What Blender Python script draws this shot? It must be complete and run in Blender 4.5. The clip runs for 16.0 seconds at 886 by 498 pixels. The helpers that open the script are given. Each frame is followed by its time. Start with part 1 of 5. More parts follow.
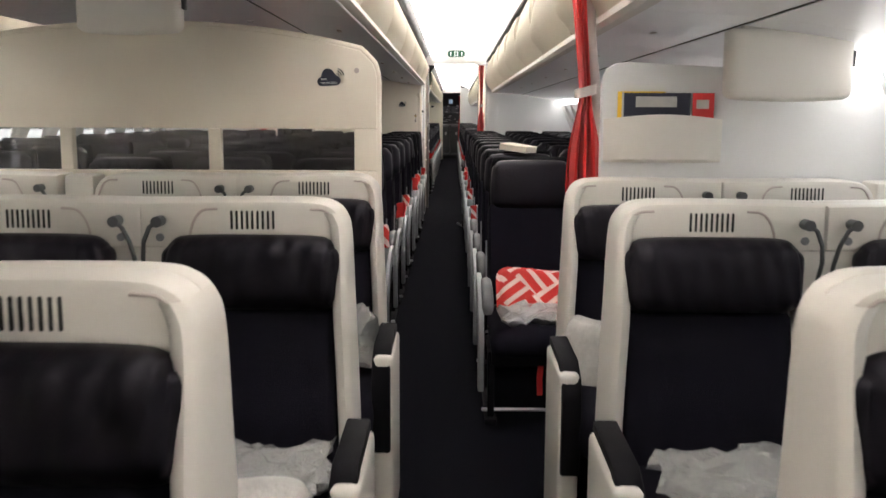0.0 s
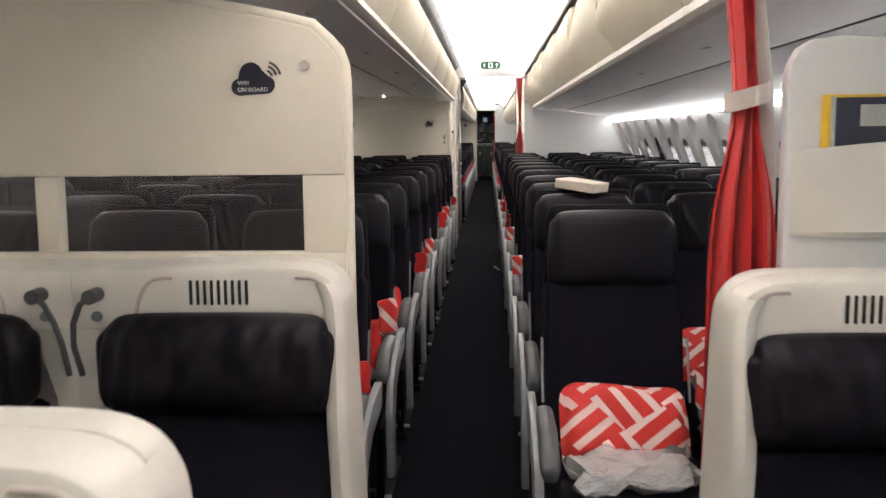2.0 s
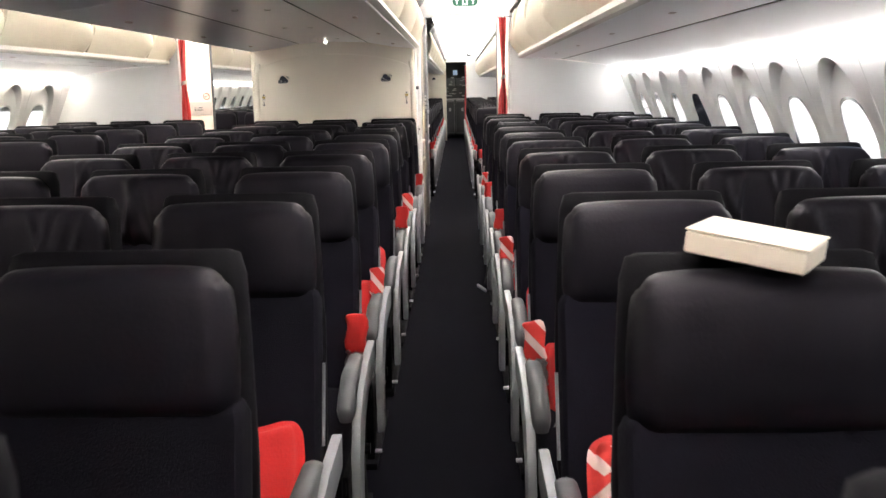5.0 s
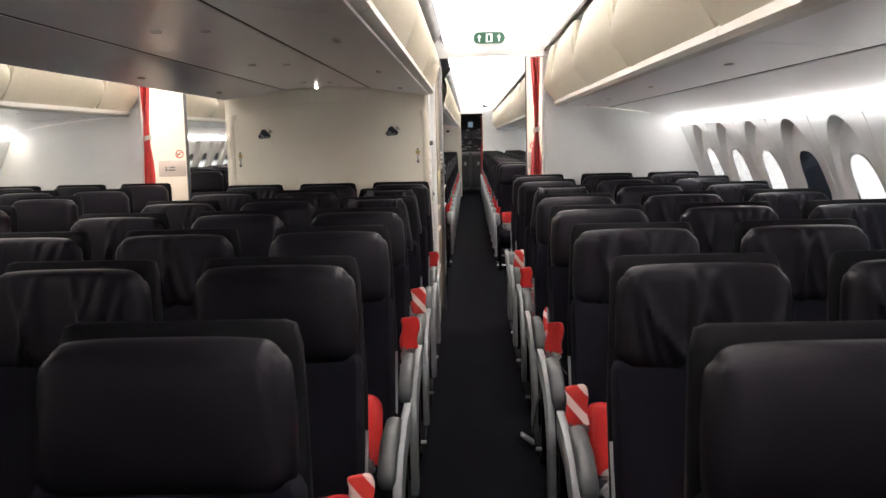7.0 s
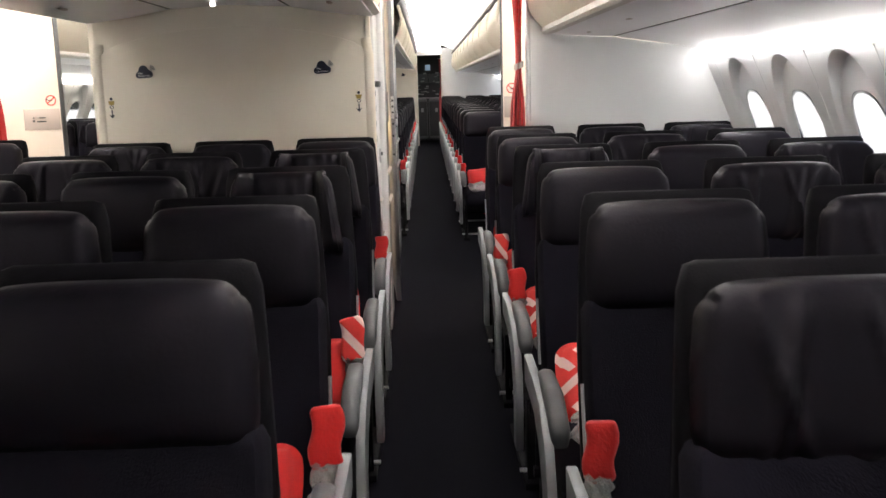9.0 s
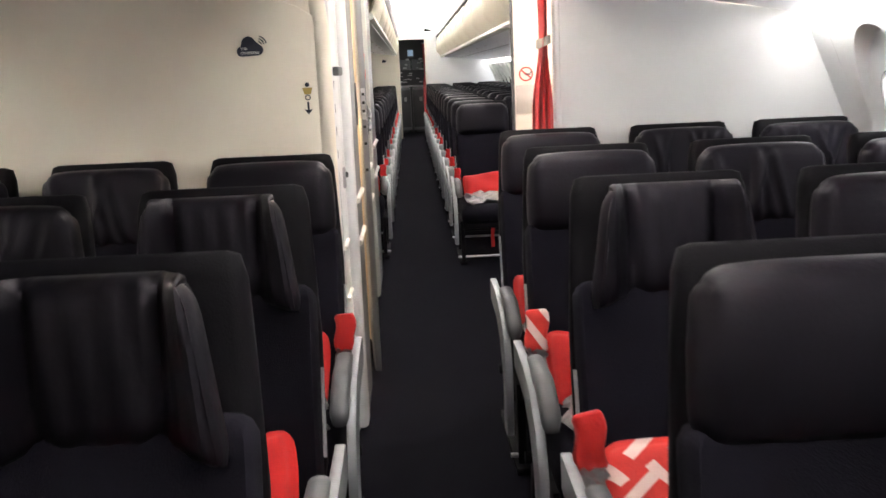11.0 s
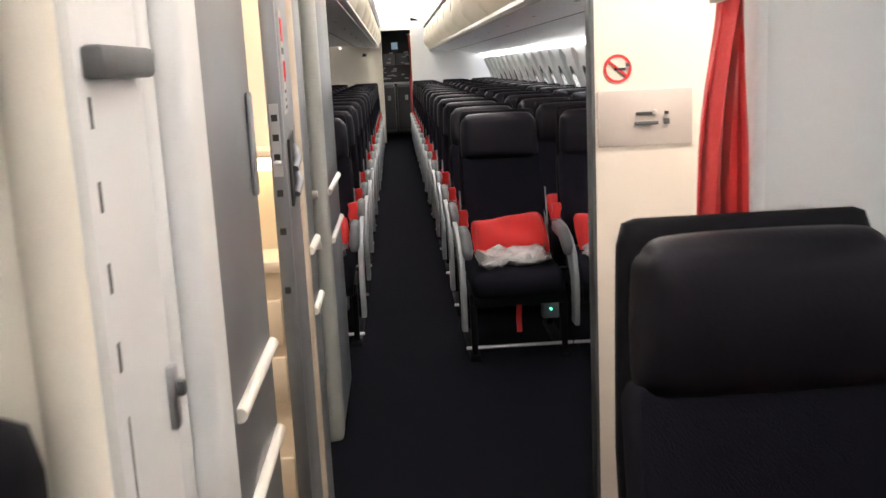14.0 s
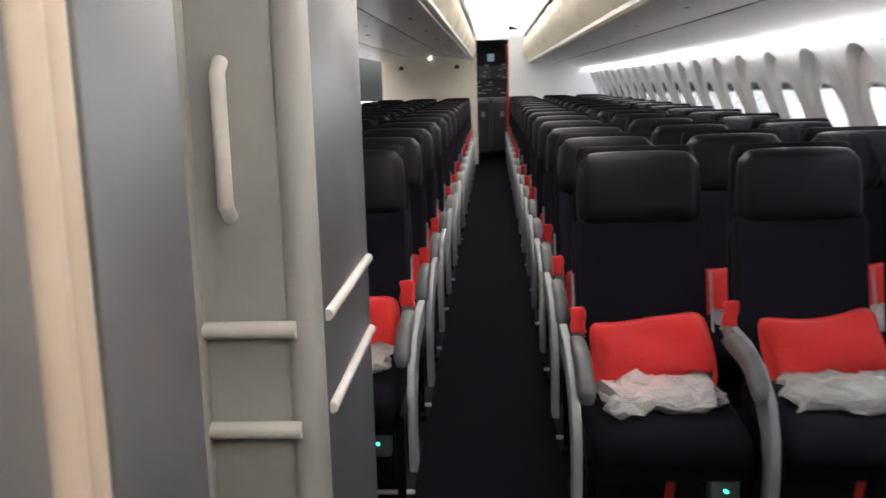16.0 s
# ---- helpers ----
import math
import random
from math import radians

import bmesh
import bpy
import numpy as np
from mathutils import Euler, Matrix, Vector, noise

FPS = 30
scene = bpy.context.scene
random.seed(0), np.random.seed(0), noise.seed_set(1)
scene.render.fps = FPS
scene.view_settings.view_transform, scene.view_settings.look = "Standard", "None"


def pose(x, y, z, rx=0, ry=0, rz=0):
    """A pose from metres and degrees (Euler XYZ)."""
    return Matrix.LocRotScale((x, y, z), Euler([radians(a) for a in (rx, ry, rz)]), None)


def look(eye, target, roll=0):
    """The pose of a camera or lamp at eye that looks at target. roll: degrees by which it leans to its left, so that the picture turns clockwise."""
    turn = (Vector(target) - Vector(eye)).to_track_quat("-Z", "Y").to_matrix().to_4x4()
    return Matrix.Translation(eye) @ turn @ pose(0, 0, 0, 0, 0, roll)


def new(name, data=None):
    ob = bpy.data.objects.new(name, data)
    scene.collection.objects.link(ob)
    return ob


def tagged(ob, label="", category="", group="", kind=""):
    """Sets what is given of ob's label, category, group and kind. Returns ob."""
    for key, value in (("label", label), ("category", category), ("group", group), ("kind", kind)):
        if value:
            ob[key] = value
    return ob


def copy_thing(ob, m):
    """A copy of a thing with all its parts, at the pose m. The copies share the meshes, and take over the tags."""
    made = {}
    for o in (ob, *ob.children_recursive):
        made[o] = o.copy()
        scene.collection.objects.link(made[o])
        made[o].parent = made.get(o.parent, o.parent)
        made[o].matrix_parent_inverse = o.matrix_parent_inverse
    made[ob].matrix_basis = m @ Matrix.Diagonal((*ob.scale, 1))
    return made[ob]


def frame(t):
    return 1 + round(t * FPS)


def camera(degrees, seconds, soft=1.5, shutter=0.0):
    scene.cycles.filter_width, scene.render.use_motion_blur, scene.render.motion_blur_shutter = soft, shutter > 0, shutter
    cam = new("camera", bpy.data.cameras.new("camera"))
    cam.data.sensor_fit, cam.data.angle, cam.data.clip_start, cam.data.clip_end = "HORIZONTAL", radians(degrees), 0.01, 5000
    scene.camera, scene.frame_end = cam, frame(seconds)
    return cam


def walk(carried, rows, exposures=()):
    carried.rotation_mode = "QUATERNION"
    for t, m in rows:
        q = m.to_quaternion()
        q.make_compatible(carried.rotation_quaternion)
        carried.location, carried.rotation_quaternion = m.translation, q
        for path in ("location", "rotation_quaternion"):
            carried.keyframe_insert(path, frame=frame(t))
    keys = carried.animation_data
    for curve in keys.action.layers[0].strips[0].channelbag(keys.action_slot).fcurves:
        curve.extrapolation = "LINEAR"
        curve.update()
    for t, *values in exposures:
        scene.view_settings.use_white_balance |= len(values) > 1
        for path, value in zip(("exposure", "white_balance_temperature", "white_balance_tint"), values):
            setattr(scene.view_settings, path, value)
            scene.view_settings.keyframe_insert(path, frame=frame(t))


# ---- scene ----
cam = camera(50.8, 16.0, shutter=0.3)
PATH = [
    (0, (0.113, 0.000, 1.272), (0.092, 1.980, 0.990), 0.27),
    (0.5, (0.143, 0.382, 1.267), (0.096, 2.368, 1.036), -0.27),
    (1, (0.149, 0.789, 1.275), (0.079, 2.767, 0.987), 0.08),
    (1.5, (0.103, 1.198, 1.292), (0.110, 3.175, 0.991), -0.11),
    (2, (0.113, 1.588, 1.298), (0.015, 3.570, 1.055), -0.60),
    (2.5, (0.141, 1.913, 1.323), (0.019, 3.893, 1.071), -1.78),
    (3, (0.117, 2.259, 1.319), (0.051, 4.241, 1.058), -1.28),
    (5.5, (0.027, 4.343, 1.330), (-0.007, 6.312, 0.982), -1.11),
    (6, (-0.017, 4.756, 1.356), (-0.055, 6.743, 1.131), -0.87),
    (6.5, (-0.045, 5.122, 1.344), (-0.028, 7.104, 1.074), -2.51),
    (7, (-0.018, 5.533, 1.349), (-0.079, 7.519, 1.117), -1.37),
    (7.5, (-0.039, 5.947, 1.330), (-0.053, 7.923, 1.022), -0.69),
    (8, (-0.046, 6.355, 1.330), (-0.019, 8.328, 1.004), -2.70),
    (10.5, (-0.021, 8.446, 1.299), (0.007, 10.410, 0.919), 0.65),
    (11, (-0.043, 8.813, 1.317), (0.013, 10.776, 0.942), -2.47),
    (11.5, (-0.032, 9.206, 1.318), (-0.125, 11.174, 0.970), -2.71),
    (12, (-0.025, 9.550, 1.295), (-0.035, 11.516, 0.925), -1.48),
    (12.5, (-0.047, 9.912, 1.313), (0.041, 11.880, 0.965), -3.05),
    (13, (-0.023, 10.282, 1.302), (-0.059, 12.251, 0.950), -2.78),
    (13.5, (0.002, 10.649, 1.300), (-0.005, 12.609, 0.903), -2.79),
    (14, (-0.019, 11.069, 1.313), (0.065, 13.029, 0.927), -2.74),
    (14.5, (-0.015, 11.502, 1.294), (-0.031, 13.467, 0.923), -2.57),
    (15, (0.006, 11.888, 1.291), (-0.018, 13.844, 0.876), -1.85),
    (15.5, (0.004, 12.314, 1.311), (0.043, 14.280, 0.947), -3.27),
    (16, (0.031, 12.758, 1.295), (-0.080, 14.724, 0.946), -1.62),
]
EXPOSURES = [(0.0, 0.27, 6500, 10), (1.0, 0.31, 6500, 10), (3.0, 0.48, 6500, 10), (5.5, 1.1, 6500, 10), (6.5, 0.6, 6500, 10), (8.0, 0.5, 6500, 10), (10.5, 0.92, 6500, 10), (11.0, 1.02, 6500, 10), (12.0, 1.37, 6500, 10), (12.5, 1.29, 6500, 10), (13.5, 1.06, 6500, 10), (14.0, 0.72, 6500, 10), (14.5, 0.2, 6500, 10), (15.0, 0.1, 6350, 10), (15.5, -0.16, 5800, 10), (16.0, 0.62, 6300, 10)]
walk(cam, [(t, look(eye, target, roll)) for t, eye, target, roll in PATH], EXPOSURES)


# ---- light ----
world = bpy.data.worlds.new("sky")
scene.world = world
world.use_nodes = True
wn = world.node_tree
sky = wn.nodes.new("ShaderNodeTexSky")
sky.sky_type = "NISHITA"
sky.sun_disc = False
sky.sun_elevation = radians(48)
sky.sun_rotation = radians(200)
sky.air_density, sky.dust_density = 1.0, 4.0
wn.links.new(sky.outputs[0], wn.nodes["Background"].inputs[0])
wn.nodes["Background"].inputs[1].default_value = 0.15
sun = new("sun", bpy.data.lights.new("sun", "SUN"))
sun.data.energy, sun.data.angle, sun.data.color = 5.0, radians(12), (1.0, 0.96, 0.9)
sun.matrix_basis = look((0, 0, 40), (14, 38, 0))


def strip_lamp(name, x, y0, y1, z, width, watts, aim, colour=(1.0, 0.935, 0.895)):
    """A long lamp along the cabin, which shines towards aim (x, z)."""
    lamp = new(name, bpy.data.lights.new(name, "AREA"))
    d = lamp.data
    d.shape, d.size, d.size_y, d.energy, d.color = "RECTANGLE", width, y1 - y0, watts, colour
    mid = Vector((x, (y0 + y1) / 2, z))
    way = Vector((aim[0] - x, 0, aim[1] - z)).normalized()
    side = way.cross(Vector((0, 1, 0)))
    lamp.matrix_basis = Matrix.Translation(mid) @ Matrix((side, Vector((0, 1, 0)), -way)).transposed().to_4x4()
    return lamp


MID = -0.965  # the cabin's middle line; the camera walks down the aisle at x = 0
for a, b in ((-1.5, 12.5), (12.7, 27.7)):
    n = b - a
    for x, ax in ((0.44, 0.38), (-0.14, -0.08)):
        strip_lamp("cove_lamp", x, a, b, 2.0, 0.05, 4.2 * n, (ax, 2.3))
        strip_lamp("cove_lamp", 2 * MID - x, a, b, 2.0, 0.05, 4.2 * n, (2 * MID - ax, 2.3))
for a, b in ((-1.5, 12.4), (13.9, 27.5)):
    n = b - a
    strip_lamp("wash_lamp", 1.485, a, b, 1.462, 0.03, 1.75 * n, (1.61, 1.32), (1.0, 0.98, 0.95))
    strip_lamp("wash_lamp", 2 * MID - 1.485, a, b, 1.462, 0.03, 2.3 * n, (2 * MID - 1.61, 1.32), (1.0, 0.9, 0.74))


# ---- materials ----
def material(name, colour, rough=0.5, metal=0.0, var=0.12, scale=6.0, bump=0.0, bscale=60.0, coat=0.0, sheen=0.0, rvar=0.1, piece=0.0, spec=0.5):
    m = bpy.data.materials.new(name)
    m.use_nodes = True
    nt, p = m.node_tree, m.node_tree.nodes["Principled BSDF"]
    tc = nt.nodes.new("ShaderNodeTexCoord")
    big, fine = nt.nodes.new("ShaderNodeTexNoise"), nt.nodes.new("ShaderNodeTexNoise")
    big.inputs["Scale"].default_value, big.inputs["Detail"].default_value = scale, 4
    fine.inputs["Scale"].default_value, fine.inputs["Detail"].default_value = bscale, 3
    for node in (big, fine):
        nt.links.new(tc.outputs["Object"], node.inputs["Vector"])
    mix = nt.nodes.new("ShaderNodeMix")
    mix.data_type = "RGBA"
    mix.inputs[6].default_value = (*[max(0, c * (1 - var)) for c in colour], 1)
    mix.inputs[7].default_value = (*[min(1, c * (1 + var)) for c in colour], 1)
    add = nt.nodes.new("ShaderNodeMath")
    add.operation = "MULTIPLY_ADD"
    add.inputs[1].default_value = 0.35
    nt.links.new(fine.outputs["Fac"], add.inputs[0])
    nt.links.new(big.outputs["Fac"], add.inputs[2])
    sub = nt.nodes.new("ShaderNodeMath")
    sub.operation = "SUBTRACT"
    sub.inputs[1].default_value = 0.17
    nt.links.new(add.outputs[0], sub.inputs[0])
    nt.links.new(sub.outputs[0], mix.inputs[0])
    last = mix.outputs[2]
    if piece:
        info, hsv = nt.nodes.new("ShaderNodeObjectInfo"), nt.nodes.new("ShaderNodeHueSaturation")
        rng = nt.nodes.new("ShaderNodeMapRange")
        rng.inputs["To Min"].default_value, rng.inputs["To Max"].default_value = 1 - piece, 1 + piece
        nt.links.new(info.outputs["Random"], rng.inputs["Value"])
        nt.links.new(rng.outputs[0], hsv.inputs["Value"])
        nt.links.new(last, hsv.inputs["Color"])
        last = hsv.outputs[0]
    nt.links.new(last, p.inputs["Base Color"])
    rr = nt.nodes.new("ShaderNodeMapRange")
    rr.inputs["To Min"].default_value, rr.inputs["To Max"].default_value = max(0.02, rough - rvar), min(1, rough + rvar)
    nt.links.new(big.outputs["Fac"], rr.inputs["Value"])
    nt.links.new(rr.outputs[0], p.inputs["Roughness"])
    p.inputs["Metallic"].default_value = metal
    p.inputs["Specular IOR Level"].default_value = spec
    p.inputs["Coat Weight"].default_value = coat
    p.inputs["Sheen Weight"].default_value = sheen
    if bump:
        b = nt.nodes.new("ShaderNodeBump")
        b.inputs["Strength"].default_value, b.inputs["Distance"].default_value = bump, 0.004
        nt.links.new(fine.outputs["Fac"], b.inputs["Height"])
        nt.links.new(b.outputs[0], p.inputs["Normal"])
    return m


def glow(name, colour, power):
    m = bpy.data.materials.new(name)
    m.use_nodes = True
    p = m.node_tree.nodes["Principled BSDF"]
    p.inputs["Base Color"].default_value = (*colour, 1)
    p.inputs["Emission Color"].default_value = (*colour, 1)
    p.inputs["Emission Strength"].default_value = power
    return m


def clear(name, colour, rough, through_amount, bump=0.0):
    m = bpy.data.materials.new(name)
    m.use_nodes = True
    nt, p = m.node_tree, m.node_tree.nodes["Principled BSDF"]
    p.inputs["Base Color"].default_value = (*colour, 1)
    p.inputs["Roughness"].default_value = rough
    p.inputs["Transmission Weight"].default_value = through_amount
    p.inputs["IOR"].default_value = 1.45
    if bump:
        n, b = nt.nodes.new("ShaderNodeTexNoise"), nt.nodes.new("ShaderNodeBump")
        n.inputs["Scale"].default_value, n.inputs["Detail"].default_value, n.inputs["Distortion"].default_value = 14, 5, 1.5
        b.inputs["Strength"].default_value, b.inputs["Distance"].default_value = bump, 0.02
        nt.links.new(n.outputs["Fac"], b.inputs["Height"])
        nt.links.new(b.outputs[0], p.inputs["Normal"])
    return m


def printed_red(name):
    """Red cloth with broad pale strokes that turn corners."""
    m = material(name, (0.66, 0.034, 0.028), 0.75, var=0.15, bump=0.3, bscale=120)
    nt, p = m.node_tree, m.node_tree.nodes["Principled BSDF"]
    tc, turn, back, check, pick, ramp, mix = (nt.nodes.new("ShaderNode" + s) for s in ("TexCoord", "Mapping", "Mapping", "TexChecker", "Mix", "ValToRGB", "Mix"))
    waves = []
    for angle, node in ((38, turn), (-52, back)):
        node.inputs["Rotation"].default_value = (0, radians(angle), 0)
        w = nt.nodes.new("ShaderNodeTexWave")
        w.wave_type, w.bands_direction = "BANDS", "X"
        w.inputs["Scale"].default_value, w.inputs["Distortion"].default_value = 5.4, 0.6
        nt.links.new(tc.outputs["Object"], node.inputs["Vector"])
        nt.links.new(node.outputs[0], w.inputs["Vector"])
        waves.append(w)
    check.inputs["Scale"].default_value = 6.9
    flat = nt.nodes.new("ShaderNodeMapping")
    flat.inputs["Scale"].default_value = (1, 0, 1.3)
    flat.inputs["Rotation"].default_value = (0, radians(38), 0)
    flat.inputs["Location"].default_value = (0.03, 0.05, 0.02)
    nt.links.new(tc.outputs["Object"], flat.inputs["Vector"])
    nt.links.new(flat.outputs[0], check.inputs["Vector"])
    nt.links.new(check.outputs["Fac"], pick.inputs[0])
    nt.links.new(waves[0].outputs["Fac"], pick.inputs[2])
    nt.links.new(waves[1].outputs["Fac"], pick.inputs[3])
    ramp.color_ramp.elements[0].position, ramp.color_ramp.elements[1].position = 0.66, 0.71
    mix.data_type = "RGBA"
    mix.inputs[7].default_value = (0.86, 0.66, 0.63, 1)
    old = p.inputs["Base Color"].links[0].from_socket
    nt.links.new(pick.outputs[0], ramp.inputs[0])
    nt.links.new(ramp.outputs[0], mix.inputs[0])
    nt.links.new(old, mix.inputs[6])
    nt.links.new(mix.outputs[2], p.inputs["Base Color"])
    return m


NAVY = material("navy_wool", (0.0082, 0.0074, 0.0125), 0.95, var=0.35, scale=9, bump=0.5, bscale=400, piece=0.25, spec=0.1)
LEATHER = material("dark_leather", (0.0068, 0.0059, 0.0086), 0.43, var=0.25, scale=11, bump=0.14, bscale=120, piece=0.3, rvar=0.08, spec=0.18)
LEATHER.node_tree.nodes["Principled BSDF"].inputs["Specular Tint"].default_value = (0.92, 0.86, 1.0, 1)
SHELL_DARK = material("dark_seat_plastic", (0.0046, 0.0042, 0.0060), 0.65, bump=0.15, bscale=300, spec=0.09)
GREY = material("grey_arm_plastic", (0.075, 0.078, 0.084), 0.5, var=0.15, bump=0.12, bscale=250, piece=0.15)
PALE = material("pale_grey_plastic", (0.21, 0.22, 0.235), 0.42, var=0.25, scale=14, bump=0.1, bscale=200, piece=0.1)
WHITE = material("white_shell_plastic", (0.72, 0.69, 0.64), 0.38, var=0.05, scale=5, bump=0.06, bscale=180, coat=0.1)
CREAM = material("cream_wall_panel", (0.81, 0.755, 0.655), 0.5, var=0.04, scale=3, bump=0.08, bscale=220)
COOL = material("white_wall_panel", (0.74, 0.745, 0.75), 0.42, var=0.05, scale=1.4, bump=0.06, bscale=160)
PINK = material("warm_white_panel", (0.82, 0.74, 0.66), 0.5, var=0.04, scale=3, bump=0.06, bscale=160)
BINM = material("bin_door_plastic", (0.66, 0.605, 0.49), 0.45, var=0.05, scale=2, bump=0.05, bscale=160)
UNDER = material("bin_underside_plastic", (0.86, 0.86, 0.90), 0.30, var=0.03, scale=1.5, bump=0.02, bscale=160, rvar=0.02, coat=0.5)
UNDER.node_tree.nodes["Principled BSDF"].inputs["Coat Roughness"].default_value = 0.32
CEIL = material("ceiling_panel", (0.84, 0.84, 0.82), 0.6, var=0.03, scale=1.2)
CARPET = material("dark_carpet", (0.0044, 0.0043, 0.0074), 0.97, var=0.4, scale=30, bump=0.9, bscale=700, spec=0.05)
BLACK = material("black_rubber", (0.012, 0.012, 0.012), 0.6)
BROWN = material("dark_brown_rail", (0.03, 0.02, 0.014), 0.45)
METAL = material("brushed_steel", (0.50, 0.50, 0.52), 0.35, metal=1.0, var=0.08, scale=3, bump=0.08, bscale=300)
SATIN = material("grey_metallic_laminate", (0.205, 0.21, 0.225), 0.38, metal=0.55, var=0.08, scale=2, bump=0.05, bscale=300)
BEIGE = material("beige_metal_trim", (0.55, 0.46, 0.36), 0.42, metal=0.2, var=0.1, scale=8)
TAUPE = material("taupe_plate", (0.50, 0.44, 0.41), 0.45, var=0.08, scale=5)
RED = material("red_cotton", (0.50, 0.009, 0.009), 0.8, var=0.15, scale=9, bump=0.4, bscale=150, sheen=0.1, piece=0.12)
REDPRINT = printed_red("red_printed_cotton")
CURTAIN = material("red_curtain_cloth", (0.52, 0.012, 0.012), 0.75, var=0.15, scale=7, bump=0.3, bscale=200, sheen=0.15)
ORANGE = material("orange_webbing", (0.95, 0.22, 0.06), 0.6, var=0.12, scale=30, bump=0.5, bscale=200)
FLEECE = material("white_blanket", (0.46, 0.45, 0.43), 0.85, var=0.3, scale=10, bump=0.6, bscale=60)
FOIL = clear("clear_foil", (0.97, 0.97, 0.97), 0.06, 0.72, 0.6)
GLASS = clear("window_acrylic", (0.97, 0.98, 0.98), 0.02, 1.0)
DIMGLASS = clear("dimmed_window_acrylic", (0.04, 0.05, 0.07), 0.05, 0.4)
PAPER = material("cream_paper", (0.78, 0.70, 0.60), 0.7, var=0.06, scale=12)
INK = material("navy_ink", (0.012, 0.014, 0.035), 0.5)
GREEN = glow("green_sign_face", (0.004, 0.045, 0.022), 0.8)
SIGNWHITE = glow("sign_white", (0.7, 0.78, 0.72), 0.4)
REDINK = material("red_ink", (0.62, 0.03, 0.03), 0.5)
DULLYELLOW = material("dull_yellow_print", (0.42, 0.30, 0.08), 0.6)
YELLOW = material("yellow_paper", (0.85, 0.55, 0.05), 0.6)
LEDG = glow("green_led", (0.05, 1.0, 0.5), 6)
LIT_STRIP = glow("glowing_wall_strip", (1.0, 0.98, 0.95), 3.6)
LENS = material("lamp_lens", (0.85, 0.85, 0.85), 0.12)
SPOT = glow("small_lit_lamp", (1.0, 0.93, 0.82), 6)
SCREEN = glow("blue_white_screen", (0.45, 0.6, 0.75), 0.22)
WARMGLOW = glow("mirror_light", (1.0, 0.80, 0.42), 5)
OUTER_GROUND = material("pale_ground", (0.6, 0.6, 0.58), 0.9, var=0.1, scale=0.2)


# ---- mesh tools ----
def bm_new():
    return bmesh.new()


def rbox(bm, c, s, r=0.0, seg=2, rot=None):
    """A box about c with sizes s and rounded edges."""
    made = bmesh.ops.create_cube(bm, size=1.0, matrix=Matrix.Diagonal((*s, 1)))
    verts = made["verts"]
    if r > 0:
        edges = {e for v in verts for e in v.link_edges}
        out = bmesh.ops.bevel(bm, geom=list(edges), offset=min(r, min(s) * 0.49), segments=seg, affect="EDGES", profile=0.5)
        verts = list({v for f in out["faces"] for v in f.verts} | {v for v in verts if v.is_valid})
    m = Matrix.Translation(c) @ (rot or Matrix())
    bmesh.ops.transform(bm, matrix=m, verts=verts)
    return bm


def rot_x(deg):
    return Matrix.Rotation(radians(deg), 4, "X")


def pad(bm, c, s, r, n=(10, 4, 8), shift=None, rot=None):
    """A soft rounded block on a fine grid; shift(u, v, w, co) moves each point (u, v, w in -1..1)."""
    half = Vector(s) / 2
    verts = {}

    def vert(i, j, k):
        key = (i, j, k)
        if key not in verts:
            uvw = [2 * a / b - 1 for a, b in zip(key, n)]
            p = Vector([h * math.sin(u * math.pi / 2) * 0.35 + h * u * 0.65 for h, u in zip(half, uvw)])
            q = Vector([max(-(h - r), min(h - r, a)) for a, h in zip(p, half)])
            d = p - q
            co = q + d.normalized() * r if d.length > 1e-9 else p
            if shift:
                co = co + Vector(shift(*uvw, co))
            co = (rot @ co if rot else co) + Vector(c)
            verts[key] = bm.verts.new(co)
        return verts[key]

    a, b, d = n
    quads = []
    for i in range(a):
        for j in range(b):
            quads.append([(i, j, 0), (i, j + 1, 0), (i + 1, j + 1, 0), (i + 1, j, 0)])
            quads.append([(i, j, d), (i + 1, j, d), (i + 1, j + 1, d), (i, j + 1, d)])
        for k in range(d):
            quads.append([(i, 0, k), (i + 1, 0, k), (i + 1, 0, k + 1), (i, 0, k + 1)])
            quads.append([(i, b, k), (i, b, k + 1), (i + 1, b, k + 1), (i + 1, b, k)])
    for j in range(b):
        for k in range(d):
            quads.append([(0, j, k), (0, j, k + 1), (0, j + 1, k + 1), (0, j + 1, k)])
            quads.append([(a, j, k), (a, j + 1, k), (a, j + 1, k + 1), (a, j, k + 1)])
    for q in quads:
        bm.faces.new([vert(*x) for x in q])
    return bm


def prism(bm, outline, axis, lo, hi, bevel=0.0):
    """An outline, as pairs in the two other axes, drawn out along axis from lo to hi."""
    def at(p, w):
        co = list(p)
        co.insert("xyz".index(axis), w)
        return co
    a = [bm.verts.new(at(p, lo)) for p in outline]
    b = [bm.verts.new(at(p, hi)) for p in outline]
    n = len(outline)
    faces = [bm.faces.new(a), bm.faces.new(b[::-1])]
    faces += [bm.faces.new((a[i], b[i], b[(i + 1) % n], a[(i + 1) % n])) for i in range(n)]
    bmesh.ops.recalc_face_normals(bm, faces=faces)
    if bevel:
        edges = {e for f in faces[:2] for e in f.edges}
        bmesh.ops.bevel(bm, geom=list(edges), offset=bevel, segments=2, affect="EDGES", profile=0.5)
    return bm


